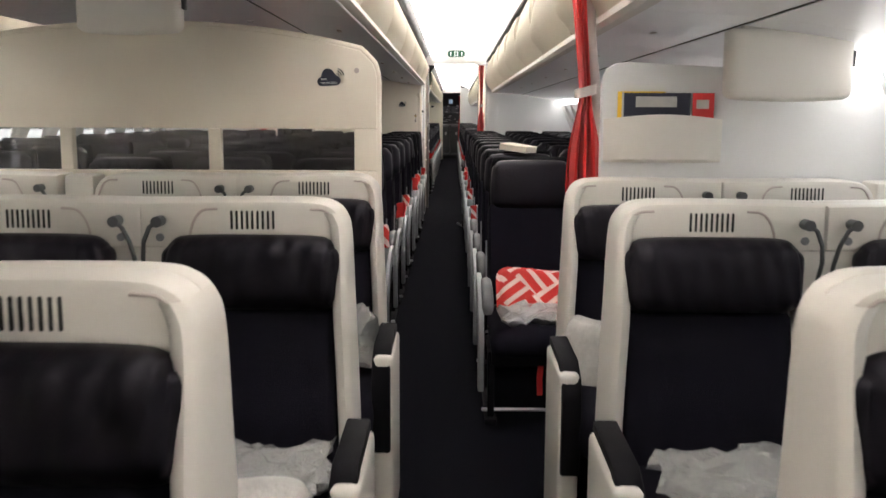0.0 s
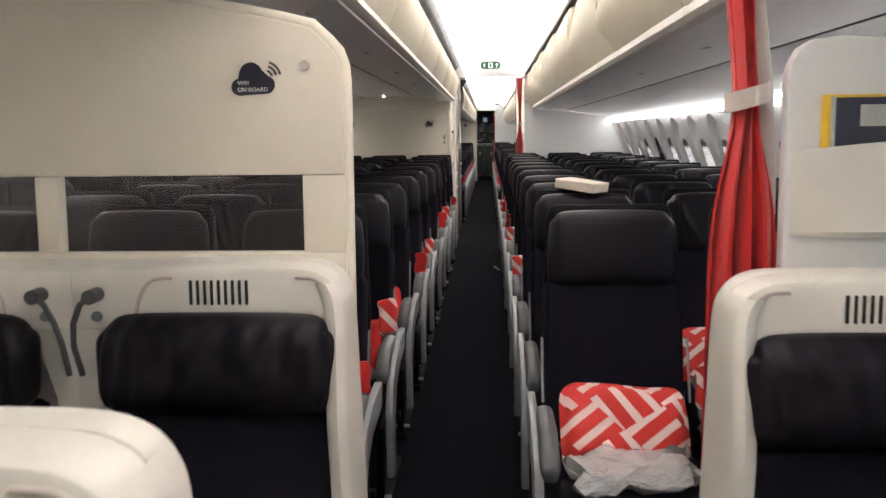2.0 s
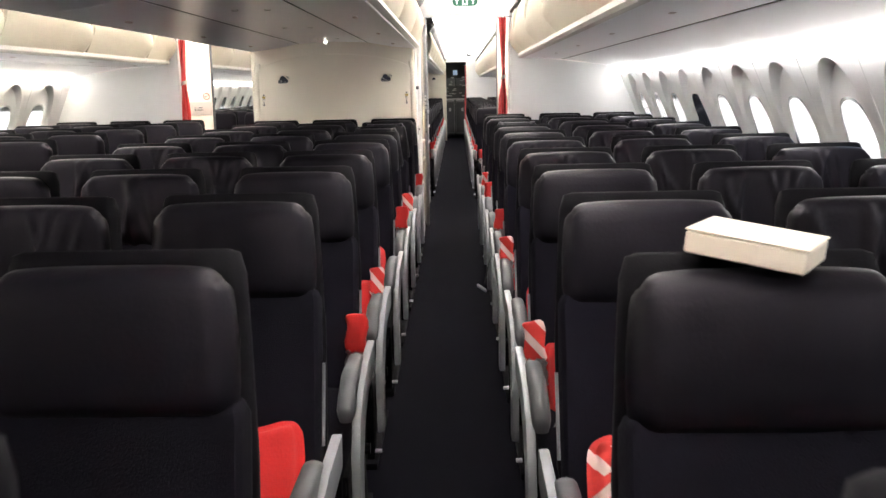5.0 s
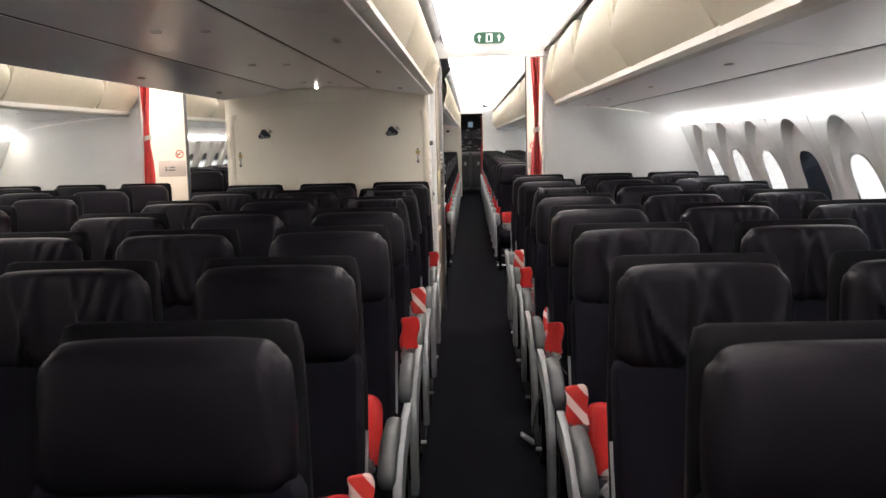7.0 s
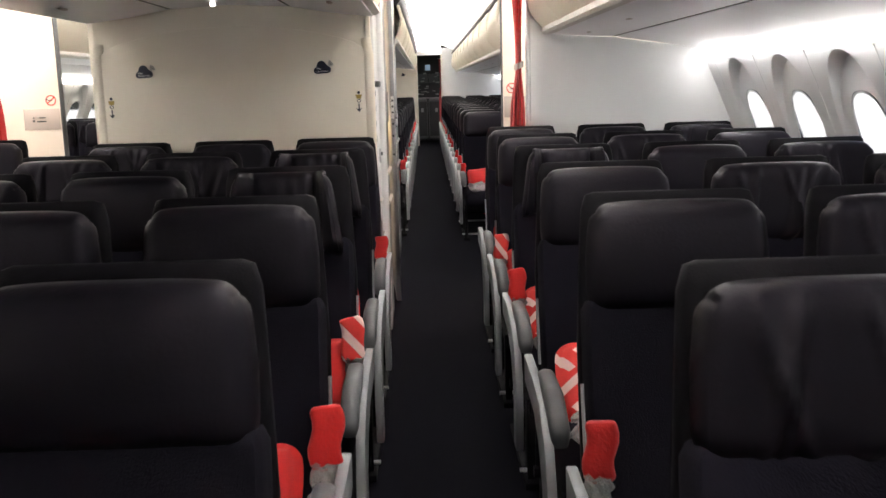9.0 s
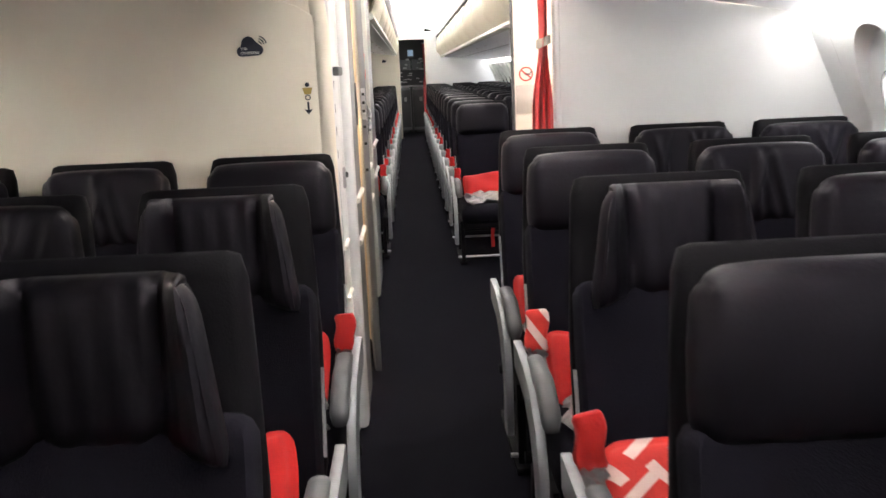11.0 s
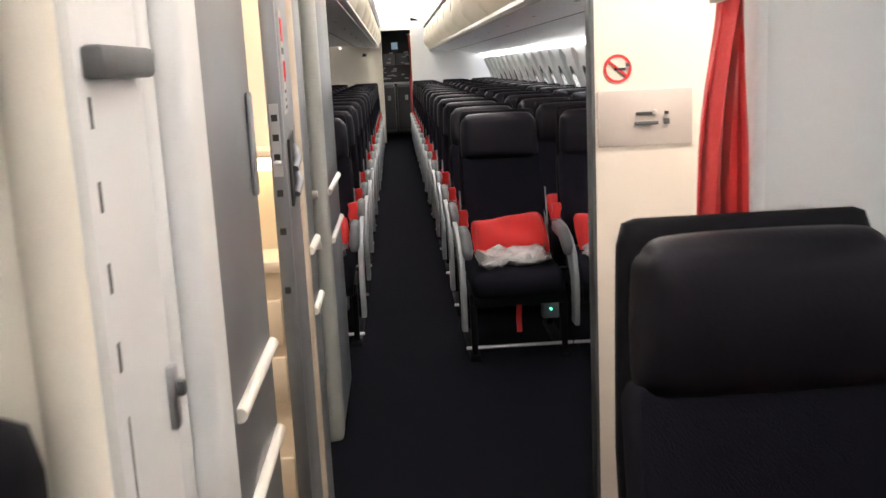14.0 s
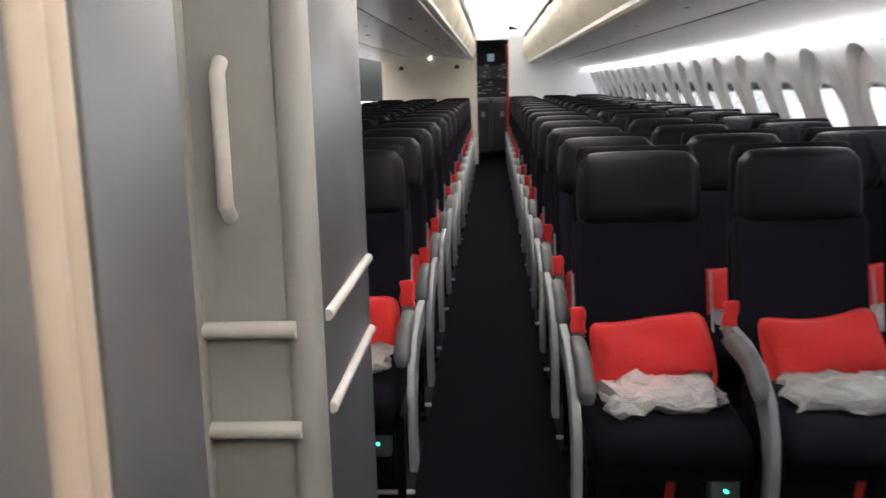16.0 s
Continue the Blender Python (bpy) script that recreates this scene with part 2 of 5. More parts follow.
def tube(bm, points, r, seg=8):
    """A round bar along points."""
    pts = [Vector(p) for p in points]
    rings = []
    for i, p in enumerate(pts):
        d = (pts[min(i + 1, len(pts) - 1)] - pts[max(i - 1, 0)]).normalized()
        u = d.orthogonal().normalized()
        if i and rings:
            u = (last - d * last.dot(d)).normalized()
        last = u
        v = d.cross(u)
        rings.append([bm.verts.new(p + r * (u * math.cos(2 * math.pi * k / seg) + v * math.sin(2 * math.pi * k / seg))) for k in range(seg)])
    for a, b in zip(rings, rings[1:]):
        for k in range(seg):
            bm.faces.new((a[k], a[(k + 1) % seg], b[(k + 1) % seg], b[k]))
    bm.faces.new(rings[0][::-1])
    bm.faces.new(rings[-1])
    return bm


def sheet(bm, rows, close=False):
    """A skin over rows of points."""
    vs = [[bm.verts.new(p) for p in row] for row in rows]
    for a, b in zip(vs, vs[1:]):
        n = len(a)
        for i in range(n if close else n - 1):
            bm.faces.new((a[i], a[(i + 1) % n], b[(i + 1) % n], b[i]))
    return vs


def thicken(bm, t):
    """Gives a skin a thickness."""
    bmesh.ops.recalc_face_normals(bm, faces=bm.faces)
    bmesh.ops.solidify(bm, geom=list(bm.faces), thickness=t)
    return bm


def mesh_of(bm, mat, smooth=True, flat_over=40):
    me = bpy.data.meshes.new("m")
    bmesh.ops.recalc_face_normals(bm, faces=bm.faces)
    for e in bm.edges:
        e.smooth = not (len(e.link_faces) == 2 and e.calc_face_angle(0) > radians(flat_over))
    for f in bm.faces:
        f.smooth = smooth
    bm.to_mesh(me)
    bm.free()
    me.materials.append(mat)
    return me


def part(name, bm, mat, parent, label="", smooth=True):
    me = bm if isinstance(bm, bpy.types.Mesh) else mesh_of(bm, mat, smooth)
    ob = new(name, me)
    ob.parent = parent
    if label:
        tagged(ob, label)
    return ob


def thing(name, label, category, group="", kind="", at=None):
    ob = new(name)
    ob.empty_display_size = 0.1
    tagged(ob, label, category, group, kind)
    if at is not None:
        ob.matrix_basis = at
    return ob


def solid(name, bm, mat, label, category, group="", kind="", smooth=True):
    return tagged(new(name, mesh_of(bm, mat, smooth)), label, category, group, kind)


def box(x0, x1, y0, y1, z0, z1, r=0.0, seg=2):
    return rbox(bm_new(), ((x0 + x1) / 2, (y0 + y1) / 2, (z0 + z1) / 2), (x1 - x0, y1 - y0, z1 - z0), r, seg)


def disc(bm, x, z, y, r, n=24, inner=0.0, depth=0.003):
    """A flat disc or ring that faces -y."""
    pts = [(math.cos(2 * math.pi * k / n), math.sin(2 * math.pi * k / n)) for k in range(n)]
    if not inner:
        return prism(bm, [(x + r * a, z + r * b) for a, b in pts], "y", y - depth, y)
    sheet(bm, [[(x + q * a, yy, z + q * b) for a, b in pts] for q, yy in ((inner, y), (inner, y - depth), (r, y - depth), (r, y))], True)
    return bm


# ---- setting ----
Y0, Y1 = -1.6, 28.1
# the sheet outside is added, pale enough for the window panes to turn white
ground = solid("ground", box(-400, 400, -400, 400, -5.4, -5.0), OUTER_GROUND, "pale ground sheet added outside to whiten the windows", "ground", kind="structure")
floor = solid("floor", box(-3.8, 1.87, Y0 - 0.2, 31.5, -0.08, 0.0), CARPET, "dark navy carpet floor of the cabin", "floor", kind="structure")


def wall_x(z):
    """The side wall's distance from the aisle's middle at a height."""
    return float(np.interp(z, [0, 0.35, 0.75, 1.05, 1.25, 1.42, 1.50, 1.62], [1.64, 1.73, 1.745, 1.69, 1.605, 1.53, 1.49, 1.40]))


PITCH = 0.614
WIN_FRONT, WIN_AFT = 10.206, 16.204  # a window of the front cabin, and one of the rear cabin
ZC = 1.02  # the pane's middle height


def side_panel_mesh():
    """One wall panel with its flared window opening."""
    n = 40
    bm = bm_new()
    ang = [2 * math.pi * (k + 0.5) / n for k in range(n)]

    def ring(hy, lo, hi, power, depth, over=0.0):
        out = []
        for a in ang:
            c, s = math.cos(a), math.sin(a)
            y = hy * math.copysign(abs(c) ** (2 / power), c)
            z = ZC + (hi if s > 0 else lo) * math.copysign(abs(s) ** (2 / power), s)
            out.append((wall_x(z) + depth + over * max(0.0, s) ** 1.5, y, z))
        return out

    hole = ring(0.145, 0.225, 0.225, 2.5, 0.034)
    hole_in = ring(0.148, 0.229, 0.229, 2.5, 0.026, 0.010)
    lip = ring(0.160, 0.245, 0.26, 2.4, 0.018, 0.026)
    flare = ring(0.218, 0.28, 0.375, 2.2, 0.010, 0.048)
    flare1 = ring(0.226, 0.287, 0.388, 2.2, 0.003, 0.020)
    flare2 = ring(0.232, 0.295, 0.395, 2.2, 0.0)
    edge = []
    for a in ang:
        c, s = math.cos(a), math.sin(a)
        k = min((PITCH / 2 - 0.001) / max(abs(c), 1e-6), (0.48 if s > 0 else 0.42) / max(abs(s), 1e-6))
        z = ZC + k * s
        edge.append((wall_x(z), k * c, z))
    sheet(bm, [hole, hole_in, lip, flare, flare1, flare2, edge], True)
    return mesh_of(bm, COOL)


def lower_panel_mesh():
    bm = bm_new()
    zs = [0.0, 0.12, 0.35, 0.5, 0.605]
    sheet(bm, [[(wall_x(z), -(PITCH / 2 - 0.001), z), (wall_x(z), (PITCH / 2 - 0.001), z)] for z in zs])
    return mesh_of(bm, COOL)


def pane_mesh():
    bm = bm_new()
    n = 28
    pts = []
    for k in range(n):
        a = 2 * math.pi * k / n
        c, s = math.cos(a), math.sin(a)
        pts.append((0.15 * math.copysign(abs(c) ** 0.77, c), ZC + 0.235 * math.copysign(abs(s) ** 0.77, s)))
    prism(bm, pts, "x", 0, 0.006)
    for v in bm.verts:
        v.co.x += wall_x(v.co.z) - wall_x(ZC)
    return bm


PANEL_ME, LOWER_ME = side_panel_mesh(), lower_panel_mesh()
PANE_ME = mesh_of(pane_mesh(), GLASS)
PANE_DARK = mesh_of(pane_mesh(), DIMGLASS)
walls = {}
for side, name in ((1, "wall_east"), (-1, "wall_west")):
    w = thing(name, "curved white cabin side wall with flared windows", "wall", kind="structure")
    walls[side] = w
    turn = Matrix() if side > 0 else Matrix.Translation((2 * MID, 0, 0)) @ Matrix.Diagonal((-1, 1, 1, 1))
    for k, y in [(k, WIN_FRONT + k * PITCH) for k in range(-18, 4)] + [(k + 100, WIN_AFT + k * PITCH) for k in range(-5, 19)]:
        for me, nm in ((PANEL_ME, "wall_panel"), (LOWER_ME, "lower_wall_panel")):
            p = part(nm, me, COOL, w)
            p.matrix_basis = turn @ pose(0, y, 0)
        dark = side > 0 and k == 0
        g = part("window_pane", PANE_DARK if dark else PANE_ME, GLASS, w, "dimmed dark window pane" if dark else "")
        g.matrix_basis = turn @ pose(wall_x(ZC) + 0.027, y, 0)
        g.visible_shadow = dark
    # plain panel between the two cabins
    bm = bm_new()
    ya, yb = WIN_FRONT + 3.5 * PITCH, WIN_AFT - 5.5 * PITCH
    sheet(bm, [[(wall_x(z), ya, z), (wall_x(z), yb, z)] for z in (0, 0.2, 0.35, 0.5, 0.75, 0.9, 1.05, 1.15, 1.25, 1.35, 1.42, 1.5)])
    p = part("plain_wall_panel", bm, COOL, w)
    p.matrix_basis = turn
    # upper wall, and a glowing strip in place of wall lit by hidden LEDs
    for a, b in ((Y0, 12.54), (13.4, Y1)):
        zs = [1.495, 1.52, 1.56, 1.62, 1.75, 2.0, 2.2]
        bm = bm_new()
        sheet(bm, [[(wall_x(z) if z < 1.6 else 1.40 - (z - 1.62) * 0.5, a, z), (wall_x(z) if z < 1.6 else 1.40 - (z - 1.62) * 0.5, b, z)] for z in zs])
        p = part("upper_wall", thicken(bm, -0.02), COOL, w)
        p.matrix_basis = turn
        bm = bm_new()
        sheet(bm, [[(x, a, z), (x, b, z)] for x, z in ((1.522, 1.425), (1.515, 1.45), (1.503, 1.47), (1.49, 1.482))])
        p = part("glowing_wall_strip", bm, LIT_STRIP, w, "glowing strip for the brightly lit wall above the windows")
        p.matrix_basis = turn

# unseen wall added to close the cabin, which really goes on here
bm = box(-3.78, 1.85, Y0 - 0.1, Y0, 0, 2.4)
solid("closing_wall", bm, CREAM, "added cream wall that closes the cabin behind the camera", "wall", kind="structure")


# ceiling over both aisles, arched between the bins, and a flat roof above all
def ceiling_strip(x0, x1, y0, y1, z, rise):
    bm = bm_new()
    n = 10
    rows = []
    for i in range(n + 1):
        u = i / n
        rows.append([(x0 + (x1 - x0) * u, y, z + rise * math.sin(math.pi * u)) for y in np.linspace(y0, y1, 14)])
    sheet(bm, rows)
    return thicken(bm, 0.02)


for x0, x1 in ((-0.195, 0.62), (2 * MID - 0.62, 2 * MID + 0.195)):
    solid("ceiling", ceiling_strip(x0, x1, Y0, 12.575, 2.06, 0.14), CEIL, "arched white aisle ceiling lit from the sides", "ceiling", kind="structure")
    solid("ceiling", ceiling_strip(x0, x1, 12.645, Y1, 2.06, 0.14), CEIL, "arched white aisle ceiling lit from the sides", "ceiling", kind="structure")
solid("roof", box(-3.8, 1.87, Y0 - 0.2, 31.5, 2.32, 2.4), CEIL, "plain upper skin above the ceiling", "roof", kind="structure")
solid("ceiling", box(0.62, 1.6, 12.53, 13.4, 2.05, 2.09), CEIL, "white ceiling over the door area", "ceiling", kind="structure")


# ---- overhead bins ----
def bin_profile(cut=0.0):
    """Door skin from the lip up, as (x, z) from the aisle's middle."""
    out = []
    for i in range(9):
        u = i / 8
        out.append((0.60 - 0.07 * math.sin(u * 2.5) - 0.03 * u, 1.605 + u * (0.355 - cut)))
    return out


BIN_ME = {}


def side_bin_meshes(step):
    if step in BIN_ME:
        return BIN_ME[step]
    h = step / 2
    out = []
    bm = bm_new()
    ys = [-h + 0.004, -h + 0.016, -h + 0.03, -h * 0.4] + [h - d for d in (0.36, 0.27, 0.18, 0.11, 0.06, 0.03, 0.016, 0.004)]
    cuts = [0, 0, 0, 0, 0.02, 0.045, 0.08, 0.11, 0.135, 0.148, 0.153, 0.157]
    sheet(bm, [[(x + (0.014 if abs(y) > h - 0.02 else 0), y, z) for x, z in bin_profile(c)] for y, c in zip(ys, cuts)])
    out.append(("bin_door", mesh_of(thicken(bm, -0.02), BINM)))
    bm = bm_new()
    prism(bm, [(0.625, 1.645), (0.592, 1.615), (0.590, 1.592), (0.603, 1.578), (0.64, 1.577), (0.66, 1.60), (0.66, 1.645)], "y", -h + 0.002, h - 0.002)
    out.append(("door_lip", mesh_of(bm, WHITE)))
    bm = bm_new()
    prism(bm, [(0.63, 1.592), (0.63, 1.580), (0.978, 1.558), (0.983, 1.574)], "y", -h + 0.002, h - 0.002)
    out.append(("tray_underside", mesh_of(bm, UNDER)))
    bm = bm_new()
    prism(bm, [(0.996, 1.577), (0.996, 1.556), (1.23, 1.523), (1.483, 1.478), (1.483, 1.50)], "y", -h + 0.002, h - 0.002)
    out.append(("service_panel", mesh_of(bm, UNDER)))
    # black strip added to darken the gap between tray and service panel
    bm = prism(bm_new(), [(0.977, 1.564), (0.977, 1.5605), (0.999, 1.558), (0.999, 1.564)], "y", -h, h)
    out.append(("seal_strip", mesh_of(bm, BLACK)))
    out.append(("bin_case", mesh_of(box(0.69, 1.40, -h + 0.002, h - 0.002, 1.60, 2.02), TAUPE)))
    for u in (-0.3, 0.0, 0.3):
        bm = rbox(bm_new(), (1.19, u * step, 1.533), (0.05, 0.03, 0.008), 0.003, 1, Matrix.Rotation(radians(7.5), 4, "Y"))
        out.append(("reading_light", mesh_of(bm, LENS)))
    bm = rbox(bm_new(), (0.80, 0, 1.571), (0.022, 0.06, 0.008), 0.003, 1)
    out.append(("latch", mesh_of(bm, TAUPE)))
    bm = rbox(bm_new(), (0.535, 0, 1.985), (0.035, 2 * h, 0.02), 0.004, 1)
    out.append(("top_rail", mesh_of(bm, BROWN)))
    BIN_ME[step] = out
    return out


def side_bins(side, joints, tag):
    turn = Matrix() if side > 0 else Matrix.Translation((2 * MID, 0, 0)) @ Matrix.Diagonal((-1, 1, 1, 1))
    for ya, yb in zip(joints, joints[1:]):
        b = thing("overhead_bin", "cream overhead bin with curved door and grey underside", "overhead bin", tag)
        for nm, me in side_bin_meshes(round(yb - ya, 3)):
            part(nm, me, WHITE, b)
        b.matrix_basis = turn @ pose(0.022, (ya + yb) / 2, 0)


FRONT_JOINTS = [7.955 + 1.30 * k for k in range(-7, 4)] + [12.50]
AFT_JOINTS = [13.40 + 1.309 * k for k in range(12)]
for s in (1, -1):
    side_bins(s, FRONT_JOINTS, "bins above the window seats" if s > 0 else "bins above the far window seats")
    side_bins(s, AFT_JOINTS, "bins above the window seats" if s > 0 else "bins above the far window seats")


def centre_bins(y0, y1, length):
    count = round((y1 - y0) / length)
    step = (y1 - y0) / count
    h = step / 2
    meshes = []
    for s in (1, -1):
        f = lambda x: MID + s * (x - 0.022 - MID)
        bm = bm_new()
        rows = []
        for y in (-h + 0.004, -h + 0.016, -h + 0.03, 0, h - 0.03, h - 0.016, h - 0.004):
            rows.append([(f(-0.235 + 0.05 * math.sin(u * 2.6) - (0.01 if abs(y) > h - 0.02 else 0)), y, 1.69 + u * 0.27) for u in np.linspace(0, 1, 8)])
        sheet(bm, rows)
        meshes.append(("bin_door", mesh_of(thicken(bm, 0.015), BINM), BINM))
        bm = bm_new()
        prism(bm, [(f(-0.25), 1.71), (f(-0.228), 1.69), (f(-0.225), 1.668), (f(-0.245), 1.655), (f(-0.29), 1.66), (f(-0.29), 1.71)], "y", -h + 0.002, h - 0.002)
        meshes.append(("door_lip", mesh_of(bm, WHITE), WHITE))
        bm = bm_new()
        prism(bm, [(f(-0.255), 1.662), (f(-0.26), 1.650), (f(-0.46), 1.673), (f(-0.648), 1.706), (f(-0.648), 1.718)], "y", -h + 0.002, h - 0.002)
        meshes.append(("tray_underside", mesh_of(bm, UNDER), UNDER))
        # the same black strip, which puts the gap's shade into colour
        bm = prism(bm_new(), [(f(-0.644), 1.72), (f(-0.644), 1.709), (f(-0.668), 1.7105), (f(-0.668), 1.72)], "y", -h, h)
        meshes.append(("seal_strip", mesh_of(bm, BLACK), BLACK))
        bm = rbox(bm_new(), (f(-0.40), 0, 1.663), (0.022, 0.06, 0.010), 0.004, 1)
        meshes.append(("latch", mesh_of(bm, TAUPE), TAUPE))
        bm = prism(bm_new(), [(f(-0.228), 1.962), (f(-0.168), 2.045), (f(-0.168), 2.066), (f(-0.26), 2.066), (f(-0.26), 1.962)], "y", -h, h)
        meshes.append(("top_rail", mesh_of(bm, BLACK), BLACK))
    bm = bm_new()
    prism(bm, [(-0.688, 1.72), (-0.688, 1.708), (MID, 1.722), (2 * MID + 0.688, 1.708), (2 * MID + 0.688, 1.72), (MID, 1.74)], "y", -h + 0.002, h - 0.002)
    meshes.append(("service_panel", mesh_of(bm, UNDER), UNDER))
    meshes.append(("bin_case", mesh_of(box(2 * MID + 0.30, -0.30, -h + 0.002, h - 0.002, 1.75, 2.05), BINM), BINM))
    for x in (-0.86, -1.02):
        meshes.append(("reading_light", mesh_of(rbox(bm_new(), (x, 0.1, 1.716), (0.03, 0.03, 0.008), 0.003, 1), LENS), LENS))
    for k in range(count):
        b = thing("centre_bin", "cream overhead bin above the middle seats, dark top rail", "overhead bin", "bins above the middle seats")
        for nm, me, mat in meshes:
            part(nm, me, mat, b)
        b.matrix_basis = pose(0, y0 + (k + 0.5) * step, 0)


centre_bins(Y0, 11.83, 1.30)
centre_bins(14.97, 27.8, 1.30)


# ---- economy seats ----
def folds(seed, depth):
    """Leather folds that run down a head pad."""
    rnd = random.Random(seed)
    lines = [(rnd.uniform(-0.8, 0.8), rnd.uniform(0.03, 0.06), rnd.uniform(-0.25, 0.25), rnd.uniform(0.5, 1.0)) for _ in range(8)]

    def shift(u, v, w, co):
        if v > -0.2:
            return (-0.010 * u * max(0, w), 0, -0.013 * abs(u) ** 3 * max(0, w))
        d = 0
        for x, width, lean, k in lines:
            d += k * math.exp(-(((u - x * (1 + 0.35 * w) - lean * w) / width) ** 2)) * (0.4 + 0.6 * max(0, 1 - abs(w + 0.15)))
        return (-0.010 * u * max(0, w), (-depth * d + 0.006) * (1 - abs(u) ** 6) * (1 - max(0, w) ** 4), -0.013 * abs(u) ** 3 * max(0, w))
    return shift


def wings(u, v, w, co):
    """Both sides of the head pad bent forward."""
    e = math.copysign(1, u)
    k = max(0.0, abs(u) - 0.40) / 0.60
    groove = math.exp(-(((abs(u) - 0.40 - 0.05 * w) / 0.07) ** 2))
    bulge = math.sin(math.pi * min(1.0, k * 1.1)) * 0.02 if k > 0 else 0.0
    crease = 0.003 * math.sin(u * 31 + 2 * w)
    y = -0.062 * k ** 0.9 - bulge + (0.016 * groove + crease if v < 0 else 0)
    return (e * k * (-0.030 - 0.022 * w), y, -0.014 * k * (1 - w))


TILT_B = rot_x(-13)


def head_mesh(kind, seed=0):
    bm = bm_new()
    shift = {"plain": lambda u, v, w, co: (-0.010 * u * max(0, w), -0.014 * (1 - u * u) * (1 - w * w) if v < 0 else 0, -0.013 * abs(u) ** 3 * max(0, w)), "folded": folds(seed, 0.018), "winged": wings}[kind]
    pad(bm, (0, 0.0, 0), (0.387, 0.086, 0.235), 0.0425, (64, 4, 14) if kind == "folded" else (36, 4, 12), shift, rot_x(-7))
    bmesh.ops.translate(bm, verts=bm.verts, vec=(0, 0.025, 0.954))
    return mesh_of(bm, LEATHER, flat_over=60)


HEADS = [head_mesh("plain"), head_mesh("folded", 3), head_mesh("folded", 11), head_mesh("winged")]


def seat_meshes():
    out = {}
    bm = bm_new()
    pad(bm, (0, 0, 0), (0.405, 0.10, 0.50), 0.04, (12, 4, 12), lambda u, v, w, co: (0, (-0.018 * (abs(u) > 0.7) * (abs(u) - 0.7) / 0.3 + 0.012 * math.cos(u * 1.5) * math.cos(w * 1.5)) if v < 0 else 0, 0), TILT_B)
    bmesh.ops.translate(bm, verts=bm.verts, vec=(0, -0.02, 0.625))
    out["backrest"] = mesh_of(bm, NAVY, flat_over=60)
    bm = bm_new()
    pad(bm, (0, 0, 0), (0.414, 0.05, 0.67), 0.024, (10, 3, 12), lambda u, v, w, co: (-0.02 * u * max(0, w), 0, 0), rot_x(-11))
    bmesh.ops.translate(bm, verts=bm.verts, vec=(0, 0.052, 0.753))
    out["back_shell"] = mesh_of(bm, SHELL_DARK, flat_over=60)
    bm = bm_new()
    pad(bm, (0, -0.375, 0.345), (0.42, 0.49, 0.12), 0.045, (12, 12, 4), lambda u, v, w, co: (0, 0, (0.012 * math.cos(u * 1.4) - 0.02 * (v < -0.6) * (abs(v) - 0.6) / 0.4) if w > 0 else 0), rot_x(2))
    out["seat_cushion"] = mesh_of(bm, NAVY, flat_over=60)
    bm = bm_new()
    rbox(bm, (0, -0.36, 0.27), (0.43, 0.44, 0.05), 0.012)
    rbox(bm, (0, -0.585, 0.285), (0.41, 0.02, 0.075), 0.008)
    for y in (-0.50, -0.20):
        tube(bm, [(-0.243, y, 0.235), (0.243, y, 0.235)], 0.018)
    out["seat_pan"] = mesh_of(bm, SHELL_DARK)
    bm = bm_new()
    tube(bm, [(-0.243, -0.555, 0.05), (0.243, -0.555, 0.05)], 0.008)
    out["baggage_bar"] = mesh_of(bm, METAL)
    bm = bm_new()
    pad(bm, (0, -0.45, 0.545), (0.05, 0.31, 0.055), 0.022, (4, 12, 4), lambda u, v, w, co: (0, 0, -0.075 * max(0, -v - 0.2)))
    out["arm_pad"] = mesh_of(bm, GREY)
    bm = bm_new()
    prism(bm, [(-0.15, 0.565), (-0.36, 0.56), (-0.50, 0.53), (-0.60, 0.47), (-0.645, 0.38), (-0.65, 0.28), (-0.635, 0.15), (-0.56, 0.15), (-0.565, 0.27), (-0.55, 0.35), (-0.48, 0.43), (-0.38, 0.475), (-0.16, 0.49)], "x", -0.012, 0.012, 0.004)
    out["arm_panel"] = mesh_of(bm, PALE)
    bm = bm_new()
    prism(bm, [(-0.57, 0.30), (-0.57, 0.0), (-0.51, 0.0), (-0.50, 0.30)], "x", -0.014, 0.014, 0.004)
    prism(bm, [(-0.22, 0.30), (-0.14, 0.0), (-0.08, 0.0), (-0.16, 0.30)], "x", -0.014, 0.014, 0.004)
    rbox(bm, (0, -0.33, 0.012), (0.05, 0.56, 0.024), 0.004)
    out["leg"] = mesh_of(bm, SHELL_DARK)
    bm = bm_new()
    tube(bm, [(0, -0.105, 0.52), (0, -0.045, 0.70)], 0.004, 6)
    out["side_trim"] = mesh_of(bm, PALE)
    bm = bm_new()
    rbox(bm, (0.14, -0.56, 0.215), (0.075, 0.06, 0.075), 0.006)
    out["power_box"] = mesh_of(bm, GREY)
    bm = bm_new()
    rbox(bm, (0.14, -0.592, 0.222), (0.008, 0.006, 0.006))
    out["indicator"] = mesh_of(bm, LEDG)
    bm = bm_new()
    pts = [(0.0 + 0.002 * math.sin(k), -0.59 + 0.006 * k, 0.30 - 0.024 * k) for k in range(9)]
    sheet(bm, [[(x - 0.012, y, z), (x + 0.012, y, z)] for x, y, z in pts])
    out["pull_strap"] = mesh_of(thicken(bm, 0.003), CURTAIN)
    # folded belt on the cushion
    bm = bm_new()
    pts = [(-0.21 + 0.04 * k, -0.20 - 0.012 * k, 0.418 + 0.012 * math.sin(k * 1.1)) for k in range(8)]
